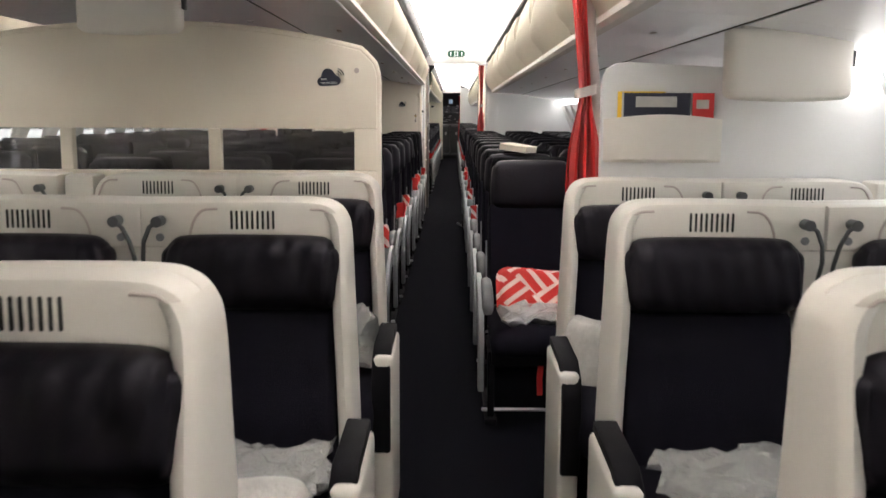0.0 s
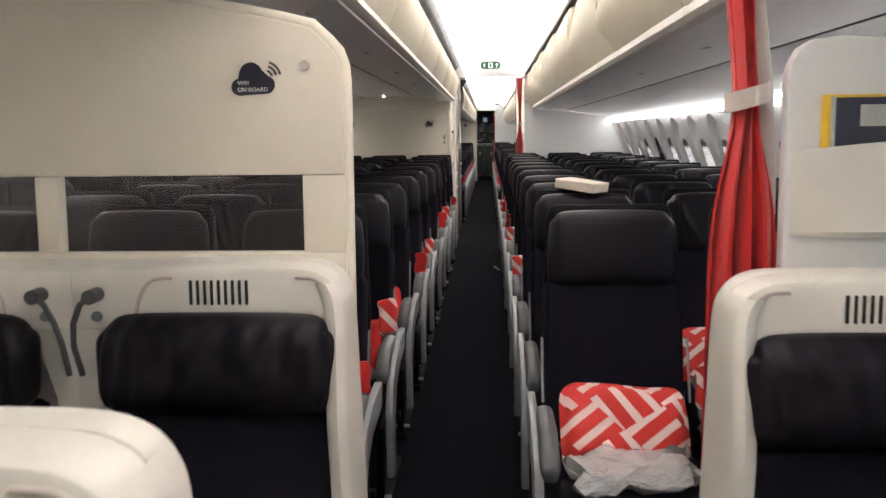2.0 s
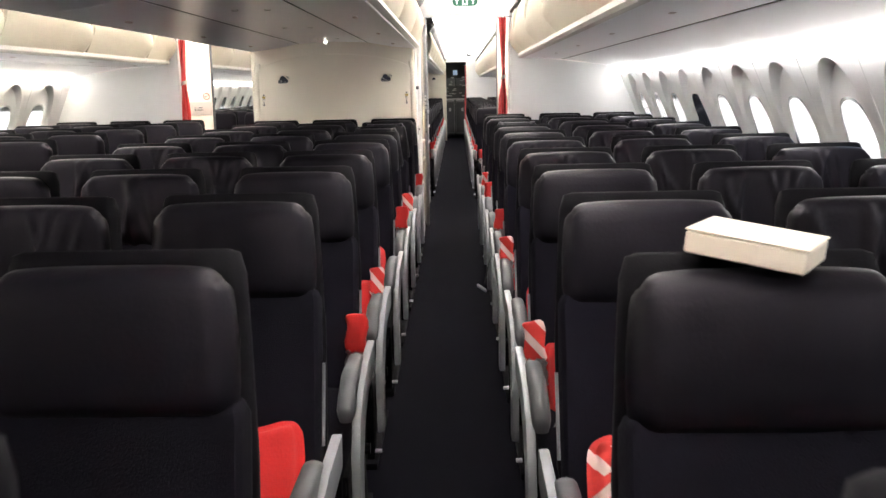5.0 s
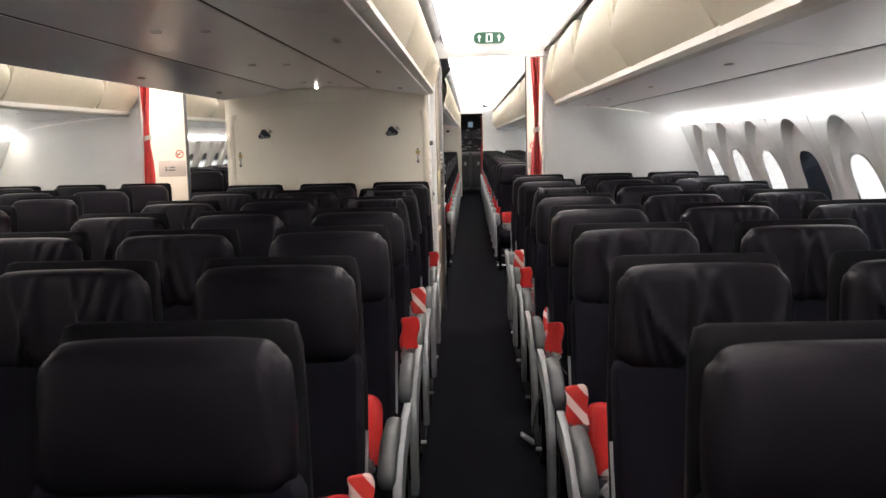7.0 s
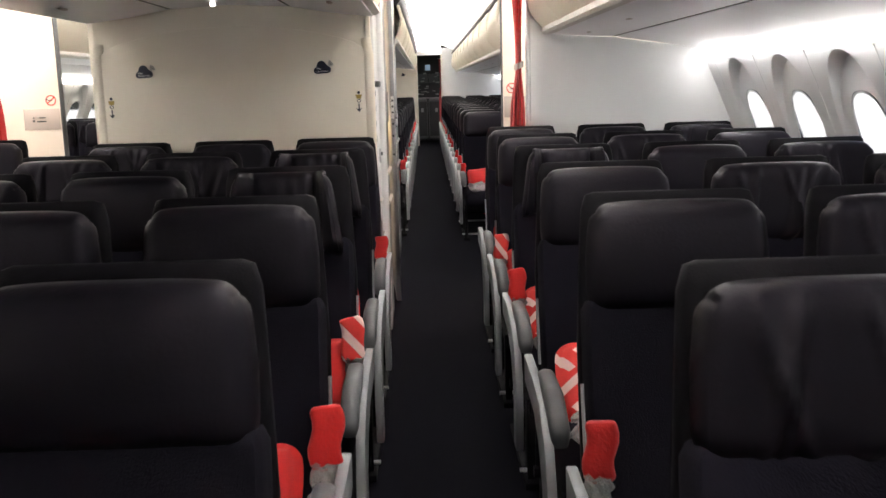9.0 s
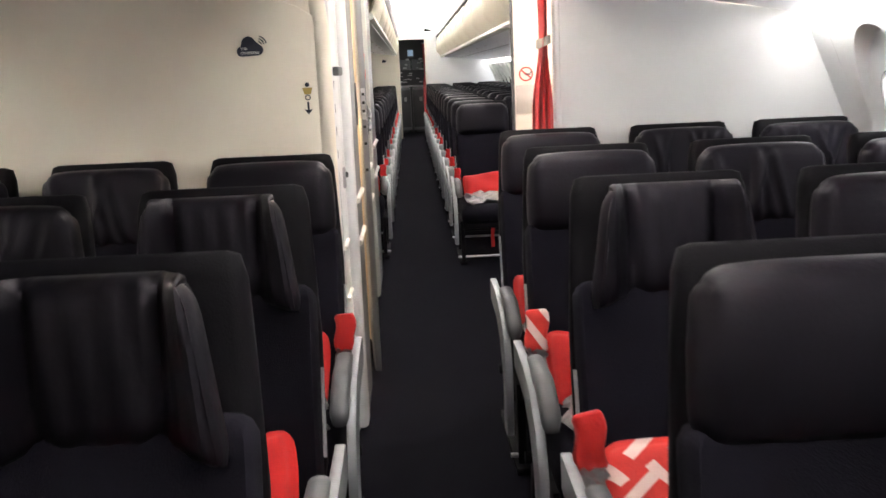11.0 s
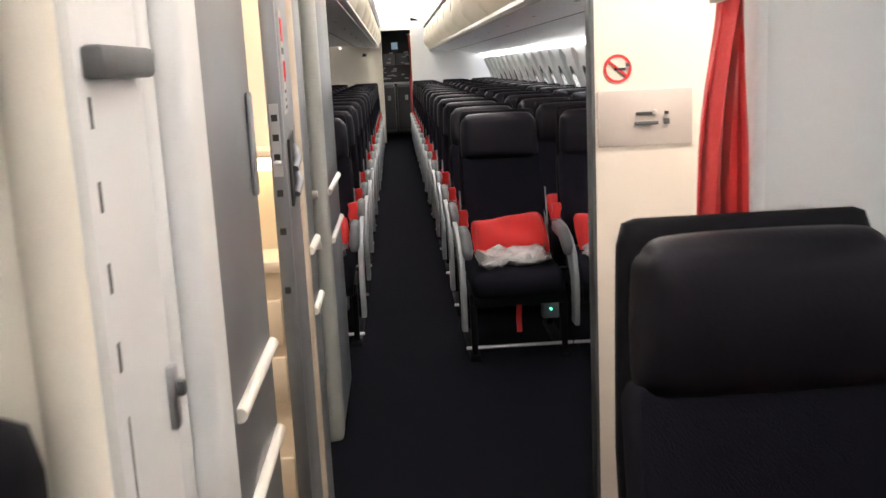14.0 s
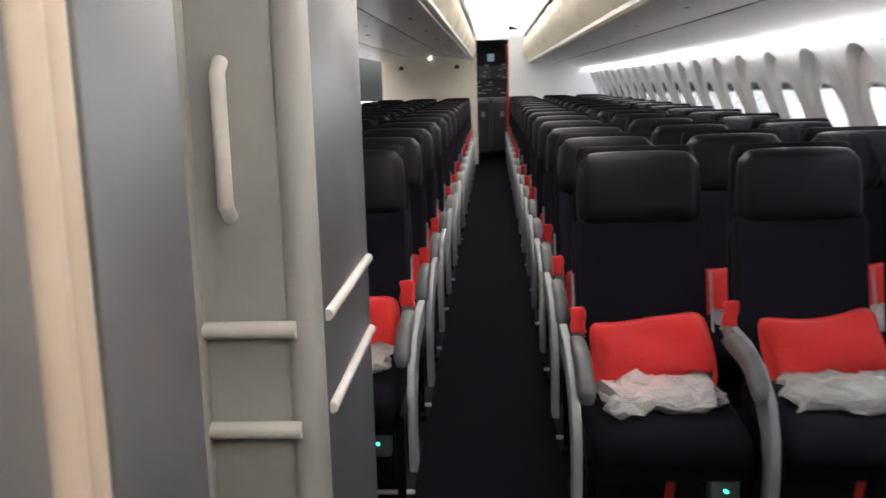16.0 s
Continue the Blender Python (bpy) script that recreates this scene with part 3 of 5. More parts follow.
    sheet(bm, [[(x, y - 0.022, z), (x, y + 0.022, z)] for x, y, z in pts])
    out["seat_belt"] = mesh_of(thicken(bm, 0.003), BLACK)
    bm = bm_new()
    rbox(bm, (0.07, -0.285, 0.425), (0.055, 0.05, 0.016), 0.005)
    out["buckle"] = mesh_of(bm, METAL)
    return out


SEAT = seat_meshes()
SEAT_LABEL = "dark navy fabric airline seat with black leather head pad"


def economy_seat(head, ends, box_on=False):
    """ends: which sides carry an arm, as -1 and 1."""
    s = thing("airline_seat", SEAT_LABEL + (", creased" if head in (1, 2) else ", wings bent" if head == 3 else ""), "airline seat")
    for nm in ("backrest", "back_shell", "seat_cushion", "seat_pan", "baggage_bar", "pull_strap"):
        part(nm, SEAT[nm], NAVY, s)
    part("headrest", HEADS[head], LEATHER, s, "black leather head pad")
    belt = part("seat_belt", SEAT["seat_belt"], BLACK, s)
    part("buckle", SEAT["buckle"], METAL, belt)
    if box_on:
        b = part("power_box", SEAT["power_box"], GREY, s)
        part("indicator", SEAT["indicator"], LEDG, b, "tiny green indicator light")
    for e in ends:
        arm = part("armrest", SEAT["arm_panel"], PALE, s, "pale grey plastic armrest")
        arm.matrix_basis = pose(e * 0.250, 0, 0)
        p = part("arm_pad", SEAT["arm_pad"], GREY, arm)
        p.matrix_basis = pose(-e * 0.028, 0, 0)
        leg = part("leg", SEAT["leg"], SHELL_DARK, s)
        leg.matrix_basis = pose(e * 0.205, 0, 0)
        t = part("side_trim", SEAT["side_trim"], PALE, s)
        t.matrix_basis = pose(e * 0.212, 0, 0)
    return s


PROTO = {}


def place_seat(x, y, head, ends, group, box_on=False, turn=0.0):
    key = (head, ends, box_on)
    m = pose(x, y, 0, 0, 0, turn)
    if key not in PROTO:
        PROTO[key] = economy_seat(head, ends, box_on)
        PROTO[key].matrix_basis = m
        s = PROTO[key]
    else:
        s = copy_thing(PROTO[key], m)
    s["group"] = group
    return s


rnd = random.Random(5)
XR = (0.480, 0.977, 1.464)
XL = (-0.473, -0.96, -1.447)
XF = (-2.42, -2.907, -3.394)
ROW_R = [4.35 + 0.793 * n for n in range(11)]
ROW_L = [4.455 + 0.793 * n for n in range(10)]
AFT_R = [15.68 + 0.793 * n for n in range(15)]
AFT_L = [16.03 + 0.793 * n for n in range(14)]
HEAD_AT = {("R", 5, 0): 1, ("R", 4, 0): 2, ("R", 0, 0): 0, ("R", 3, 0): 0, ("R", 7, 0): 0, ("R", 2, 0): 0, ("L", 3, 0): 0, ("L", 2, 0): 0, ("R", 9, 0): 0, ("R", 8, 0): 3, ("L", 8, 0): 3, ("L", 7, 0): 3, ("L", 9, 0): 0, ("R", 10, 0): 0}


def rows(tag, ys, xs, ends3, group, first=False):
    for n, y in enumerate(ys):
        for c, x in enumerate(xs):
            head = HEAD_AT.get((tag, n, c))
            if tag[0] == "A" and c < 2:
                head = 0
            if head is None:
                head = rnd.choice((0, 0, 0, 1)) if c == 0 else rnd.choice((1, 2, 1, 2, 0))
            place_seat(x + rnd.uniform(-0.004, 0.004), y + rnd.uniform(-0.008, 0.008), head, ends3[c], group, first and n == 0)


rows("R", ROW_R, XR, ((-1, 1), (1,), (1,)), "seats by the windows")
rows("L", ROW_L, XL, ((1, -1), (-1,), (-1,)), "middle block of seats")
rows("F", ROW_R, XF, ((1, -1), (-1,), (-1,)), "seats by the far windows")
rows("AR", AFT_R, XR, ((-1, 1), (1,), (1,)), "rear cabin seats by the windows", True)
rows("AL", AFT_L, XL, ((1, -1), (-1,), (-1,)), "rear cabin middle block of seats", True)
rows("AF", AFT_R, XF, ((1, -1), (-1,), (-1,)), "rear cabin seats by the far windows")


# ---- class divider, lavatory and galley blocks ----
def mirror_m():
    return Matrix.Translation((2 * MID, 0, 0)) @ Matrix.Diagonal((-1, 1, 1, 1))


def cloud_sign(x, y, z, w, group, fine=True):
    """A dark cloud-shaped wireless sign on a wall that faces -y."""
    s = thing("wireless_sign", "dark navy cloud-shaped wireless sign with white lettering", "sign", group)
    k = w / 0.082
    pts = []
    for cx, cz, r, a0, a1 in ((-0.026, -0.012, 0.016, 270, 100), (-0.004, 0.012, 0.022, 165, 20), (0.024, -0.008, 0.017, 75, -90)):
        span = (a1 - a0)
        if span > 0:
            span -= 360
        for i in range(9):
            a = radians(a0 + span * i / 8)
            pts.append((k * (cx + r * math.cos(a)), k * (cz + r * math.sin(a))))
    part("cloud", prism(bm_new(), [(x + a, z + b) for a, b in pts], "y", y - 0.003, y), INK, s, smooth=False)
    if fine:
        for row, (text, size) in enumerate((("WIFI", 0.011), ("ON BOARD", 0.011))):
            c = bpy.data.curves.new("lettering", "FONT")
            c.body, c.size, c.extrude = text, size * k, 0.0004
            c.materials.append(CEIL)
            o = new("lettering", c)
            o.parent = s
            o.matrix_basis = pose(x - 0.030 * k, y - 0.0036, z + (-0.008 - 0.0125 * row) * k, 90, 0, 0)
    for n, r in enumerate((0.010, 0.018, 0.026)):
        bm = bm_new()
        rows_ = []
        for q in (r, r + 0.004):
            rows_.append([(x + k * (0.024 + q * math.cos(radians(a))), y - 0.002, z + k * (0.006 + q * math.sin(radians(a)))) for a in range(10, 76, 8)])
        sheet(bm, rows_)
        part("signal_arc", thicken(bm, 0.0015), GREY, s)
    return s


def premium_divider():
    d = thing("class_divider", "white cabin divider with a row of see-through windows", "divider")
    x1, x0 = -0.160, 2 * MID + 0.160
    y0, y1 = 3.355, 3.40

    def top(x):
        u = abs(x - MID) / (x1 - MID)
        return 1.585 - 0.10 * u ** 2.2
    n = 28
    corner = [(x1, 1.225), (x1, 1.395), (x1 - 0.003, 1.425), (x1 - 0.012, 1.452), (x1 - 0.03, 1.472)]
    outline = corner + [(x, top(x)) for x in np.linspace(x1 - 0.06, x0 + 0.06, n)] + [(2 * MID - a, b) for a, b in corner[::-1]]
    part("upper_board", prism(bm_new(), outline, "y", y0, y1, 0.006), CREAM, d)
    bm = bm_new()
    tube(bm, [(x1 - 0.002, y0 + 0.02, 0.0)] + [(x, y0 + 0.02, z + 0.004) for x, z in outline[1:-1]] + [(x0 + 0.002, y0 + 0.02, 0.0)], 0.015, 10)
    part("edge_moulding", bm, CREAM, d)
    part("lower_board", box(x0, x1, y0, y1, 0.0, 1.075, 0.004), CREAM, d)
    for a, b in ((x1 - 0.082, x1), (-0.766, -0.722), (-1.30, -1.256), (x0, x0 + 0.082)):
        part("mullion", box(a, b, y0 + 0.002, y1 - 0.002, 1.0755, 1.2245, 0.003), CREAM, d)
    pane = box(x0 + 0.084, x1 - 0.084, 3.375, 3.379, 1.0755, 1.2245)
    p = part("pane", pane, GLASS, d)
    p.visible_shadow = False
    bm = disc(bm_new(), -0.231, 1.43, y0 - 0.0005, 0.009, 16, depth=0.005)
    part("screw_cap", bm, TAUPE, d)
    cloud_sign(-0.329, y0 - 0.0005, 1.403, 0.082, "wireless signs")
    for x in (2 * MID + 0.329,):
        cloud_sign(x, y0 - 0.0005, 1.403, 0.082, "wireless signs")


premium_divider()


def hanging_monitor(x0, x1, y, z0, z1, label):
    m = thing("folded_monitor", label, "monitor", "fold-down monitors")
    bm = bm_new()
    pad(bm, ((x0 + x1) / 2, y, (z0 + z1) / 2), (x1 - x0, 0.07, z1 - z0), 0.022, (12, 4, 10), lambda u, v, w, co: (0, 0, 0.010 * u * u if w < 0 else 0))
    part("housing", bm, WHITE, m)
    part("hinge", rbox(bm_new(), (x1 + 0.006, y, (z0 + z1) / 2 + 0.02), (0.012, 0.03, 0.05), 0.004), GREY, m)
    part("bracket", box(x0 + 0.05, x1 - 0.05, y - 0.015, y + 0.015, z1 - 0.01, z1 + 0.08), WHITE, m)


hanging_monitor(-1.11, -0.77, 3.10, 1.53, 1.70, "white folded monitor housing under the middle bins")
hanging_monitor(0.965, 1.36, 3.0, 1.322, 1.55, "white folded monitor housing beside the side wall")


def window_side_divider():
    """Board behind the premium window seats with a literature pocket."""
    d = thing("side_divider", "pale grey divider board with a literature pocket", "divider")
    outline = [(0.612, 0.0), (0.612, 1.38), (0.617, 1.41), (0.63, 1.435), (0.655, 1.45), (0.70, 1.456), (1.0, 1.44), (1.3, 1.45), (1.55, 1.43), (1.66, 1.25), (1.72, 1.0), (1.74, 0.7), (1.72, 0.3), (1.64, 0.0)]
    part("board", prism(bm_new(), outline, "y", 3.19, 3.23, 0.008), COOL, d)
    bm = bm_new()
    rows_ = []
    for i in range(13):
        u = i / 12
        x = 0.622 + 0.392 * u
        bulge = 0.035 * (1 - abs(2 * u - 1) ** 6)
        rows_.append([(x, 3.185 - bulge * k, z) for z, k in ((1.125, 0.3), (1.135, 0.9), (1.2, 1.0), (1.265 + 0.016 * math.sin(math.pi * u), 1.05))])
    sheet(bm, rows_)
    part("pocket", thicken(bm, 0.006), WHITE, d)


window_side_divider()


def magazines():
    m = thing("magazine", "dark-covered magazine with pale masthead in the pocket", "magazine")
    part("cover", box(0.682, 0.904, 3.162, 3.166, 1.14, 1.352), INK, m)
    part("masthead", box(0.721, 0.858, 3.159, 3.161, 1.305, 1.340, 0.0), FLEECE, m, "pale grey masthead bar")
    part("spine", box(0.676, 0.682, 3.162, 3.167, 1.14, 1.354), FLEECE, m)
    m = thing("magazine", "red-covered magazine standing in the pocket", "magazine")
    part("cover", box(0.910, 0.982, 3.158, 3.162, 1.14, 1.352), REDINK, m)
    part("masthead", box(0.922, 0.964, 3.155, 3.157, 1.30, 1.33), FLEECE, m, "white masthead bar")
    m = thing("magazine", "yellow-edged magazine at the pocket's back", "magazine")
    part("cover", box(0.663, 0.821, 3.172, 3.176, 1.14, 1.357), YELLOW, m)


magazines()


def curtain(name, x0, x1, y, z0, z1, tie_z, tie_x, label, band=True, top_x=None, top_half=None):
    """A gathered curtain tied at tie_z."""
    c = thing(name, label, "curtain", "red cabin curtains")
    bm = bm_new()
    nx, nz = 40, 40
    grid = []
    for j in range(nz + 1):
        z = z0 + (z1 - z0) * j / nz
        k = math.exp(-(((z - tie_z) / (0.15 if z < tie_z else 0.45)) ** 2))
        half = (x1 - x0) / 2 * (1 - 0.66 * k)
        mid = (x0 + x1) / 2 * (1 - k) + tie_x * k
        if top_x is not None and z > tie_z:
            v = min(1.0, (z - tie_z) / 0.5)
            half, mid = half + (top_half - half) * (0.3 + 0.7 * v), tie_x + (top_x - tie_x) * v
        row = []
        for i in range(nx + 1):
            u = i / nx
            depth = 0.028 * (1 - 0.35 * k) * math.sin(u * math.pi * 7) + 0.012 * math.sin(u * 29 + z * 3)
            row.append((mid + half * (2 * u - 1), y + depth, z))
        grid.append(row)
    sheet(bm, grid)
    part("cloth", thicken(bm, 0.004), CURTAIN, c)
    if band:
        w = (x1 - x0) * 0.25
        bm = bm_new()
        ring = []
        for k in range(25):
            a = 2 * math.pi * k / 24
            ring.append([(tie_x + (w + 0.006) * math.cos(a), y + 0.055 * math.sin(a), tie_z + dz + 0.01 * math.cos(a)) for dz in (-0.017, 0.017)])
        sheet(bm, ring)
        part("tie_band", thicken(bm, 0.004), TAUPE, c, "pale grey tie band")
    bm = tube(bm_new(), [(x0 - 0.02, y, z1 + 0.01), (x1 + 0.05, y, z1 + 0.01)], 0.008)
    part("curtain_rail", bm, METAL, c)


curtain("curtain", 0.506, 0.632, 3.275, 0.02, 2.0, 1.358, 0.568, "red cabin curtain tied back with a grey band", True, 0.525, 0.019)
# grey post behind the premium curtain
post = thing("curtain_post", "slim pale grey post beside the red curtain", "post")
bm = bm_new()
tube(bm, [(0.568, 3.345, 1.98), (0.583, 3.335, 1.55), (0.600, 3.32, 1.38), (0.61, 3.32, 1.2), (0.61, 3.32, 0.0)], 0.026, 12)
part("post_body", bm, TAUPE, post)


def rear_divider(side):
    """Board behind the last window seats, with curtain and the warm panel beyond it."""
    t = Matrix() if side > 0 else mirror_m()
    d = thing("rear_divider", "smooth white divider board behind the last seats", "divider")
    d.matrix_basis = t
    outline = [(0.545, 0.0), (0.545, 2.0), (0.60, 2.02), (0.64, 1.59), (1.02, 1.556), (1.53, 1.48), (1.57, 1.42), (1.65, 1.25), (1.715, 1.05), (1.745, 0.75), (1.72, 0.35), (1.63, 0.0)]
    part("board", prism(bm_new(), outline, "y", 12.5, 12.54, 0.004), COOL, d)
    part("edge_post", box(0.525, 0.548, 12.48, 12.55, 0.0, 2.02, 0.008), COOL, d)
    p = thing("warm_panel", "warm white panel with a taupe latch plate", "panel")
    p.matrix_basis = t
    part("panel_board", box(0.46, 1.70, 13.33, 13.38, 0.0, 2.04, 0.006), PINK, p)
    part("edge_strip", box(0.452, 0.462, 13.325, 13.385, 0.0, 2.03, 0.003), GREY, p)
    plate = part("latch_plate", box(0.468, 0.70, 13.324, 13.3285, 1.098, 1.233, 0.002), TAUPE, p, "taupe plate with small latches")
    for a, b, c, e in ((0.560, 0.61, 1.172, 1.18), (0.557, 0.615, 1.148, 1.157), (0.628, 0.642, 1.148, 1.162), (0.630, 0.640, 1.172, 1.180)):
        part("latch", box(a, b, 13.316, 13.3235, c, e, 0.002), GREY, plate)
    part("knob", rbox(bm_new(), (0.605, 13.318, 1.178), (0.014, 0.012, 0.014), 0.005), FLEECE, plate)
    s = thing("no_smoking_sign", "round red-ringed no smoking sign on the panel", "sign", "no smoking signs")
    s.matrix_basis = t
    part("ring", disc(bm_new(), 0.518, 1.285, 13.3295, 0.034, 32, 0.0275, 0.002), REDINK, s)
    bar = rbox(bm_new(), (0, 0, 0), (0.058, 0.002, 0.006), 0, 1, Matrix.Rotation(radians(40), 4, "Y"))
    bmesh.ops.translate(bar, verts=bar.verts, vec=(0.518, 13.3275, 1.285))
    part("slash", bar, REDINK, s)
    part("cigarette", box(0.510, 0.538, 13.3265, 13.3285, 1.281, 1.287), INK, s)
    part("smoke", box(0.538, 0.548, 13.3265, 13.3285, 1.289, 1.297), GREY, s)


for s in (1, -1):
    rear_divider(s)
curtain("curtain", 0.428, 0.513, 12.45, 0.02, 1.93, 1.41, 0.478, "red cabin curtain tied back beside the divider")
curtain("curtain", 2 * MID - 0.515, 2 * MID - 0.437, 12.45, 0.02, 1.93, 1.41, 2 * MID - 0.478, "red cabin curtain tied back beside the far divider")

# header across both aisles at the front of the lavatory block
for a, b in ((-0.30, 0.62), (2 * MID - 0.62, 2 * MID + 0.30)):
    bm = bm_new()
    n = 12
    low = [(a + (b - a) * i / n, 1.945 + 0.02 * math.sin(math.pi * i / n)) for i in range(n + 1)]
    prism(bm, low + [(b, 2.22), (a, 2.22)], "y", 12.58, 12.64, 0.006)
    solid("ceiling_header", bm, CEIL, "white header across the aisle ceiling", "trim", kind="structure")


def exit_sign(x, y, z):
    s = thing("exit_sign", "oval green exit sign with white arrows under the ceiling", "sign", "exit signs")
    pts = []
    for k in range(32):
        a = 2 * math.pi * k / 32
        pts.append((0.075 * math.copysign(1, math.cos(a)) * (abs(math.cos(a)) > 1e-6) + 0.04 * math.cos(a), 0.042 * math.sin(a)))
    part("housing", prism(bm_new(), [(x + a * 1.08, z + b * 1.18) for a, b in pts], "y", y, y + 0.05, 0.006), CEIL, s)
    part("face", prism(bm_new(), [(x + a, z + b) for a, b in pts], "y", y - 0.004, y), GREEN, s, "green face", smooth=False)
    part("doorway", box(x - 0.024, x + 0.024, y - 0.006, y - 0.0042, z - 0.03, z + 0.03), SIGNWHITE, s)
    part("door_mark", box(x - 0.012, x + 0.010, y - 0.0075, y - 0.0062, z - 0.024, z + 0.022), GREEN, s)
    for e in (-1, 1):
        cx = x + e * 0.072
        bm = prism(bm_new(), [(cx - 0.005, z - 0.025), (cx + 0.005, z - 0.025), (cx + 0.005, z + 0.004), (cx + 0.015, z + 0.004), (cx, z + 0.026), (cx - 0.015, z + 0.004), (cx - 0.005, z + 0.004)], "y", y - 0.006, y - 0.0042)
        part("arrow", bm, SIGNWHITE, s)
    part("stem", box(x - 0.03, x + 0.03, y + 0.01, y + 0.04, z + 0.04, z + 0.20), CEIL, s)
    return s


exit_sign(0.143, 12.52, 2.085)


# front face of the lavatory block
FRONT = 11.84


def lavatory_front():
    w = thing("lavatory_wall", "cream bulkhead wall behind the middle seats", "wall", kind="structure")
    xa, xb = 2 * MID + 0.30, -0.30
    part("wall_board", box(xa, xb, FRONT, FRONT + 0.05, 0, 2.1, 0.003), CREAM, w)
    # raised lower board with an arched top
    n = 24
    top = [(xb - 0.03 - (xb - xa - 0.06) * i / n, 1.50 + 0.12 * math.sin(math.pi * i / n) ** 0.6) for i in range(n + 1)]
    part("arched_board", prism(bm_new(), [(xb - 0.03, 0.0)] + top + [(xa + 0.03, 0.0)], "y", FRONT - 0.012, FRONT, 0.005), CREAM, w)
    for x in (xb - 0.012, xa + 0.012):
        bm = tube(bm_new(), [(x, FRONT + 0.005, 0.0), (x, FRONT + 0.005, 1.47), (x - 0.01 * math.copysign(1, x - MID), FRONT + 0.01, 1.55)], 0.026, 12)
        part("edge_moulding", bm, CREAM, w)
    for x in (-0.535, 2 * MID + 0.535):
        cloud_sign(x, FRONT - 0.0125, 1.414, 0.082, "wireless signs")
    for x, s in ((-0.365, 1), (2 * MID + 0.365, -1)):
        v = thing("life_vest_sign", "small dark life vest symbol with a down arrow", "sign", "life vest signs")
        y = FRONT - 0.0125
        part("symbol_head", disc(bm_new(), x, 1.292, y, 0.007, 12), INK, v)
        part("symbol_vest", prism(bm_new(), [(x - 0.016, 1.282), (x + 0.016, 1.282), (x + 0.010, 1.262), (x - 0.010, 1.262)], "y", y - 0.002, y), DULLYELLOW, v)
        part("symbol_waist", disc(bm_new(), x, 1.252, y, 0.009, 14, 0.006), INK, v)
        part("arrow", prism(bm_new(), [(x - 0.003, 1.238), (x + 0.003, 1.238), (x + 0.003, 1.212), (x + 0.014, 1.216), (x, 1.198), (x - 0.014, 1.216), (x - 0.003, 1.212)], "y", y - 0.002, y), INK, v)
    lamp = thing("bulkhead_lamp", "tiny lit lamp above the bulkhead", "lamp")
    part("lens", rbox(bm_new(), (-0.997, 11.61, 1.706), (0.022, 0.02, 0.018), 0.005), SPOT, lamp)


lavatory_front()


def bar_y(bm, x, y0, y1, z, r=0.011):
    return tube(bm, [(x, y0, z), (x, y1, z)], r, 10)


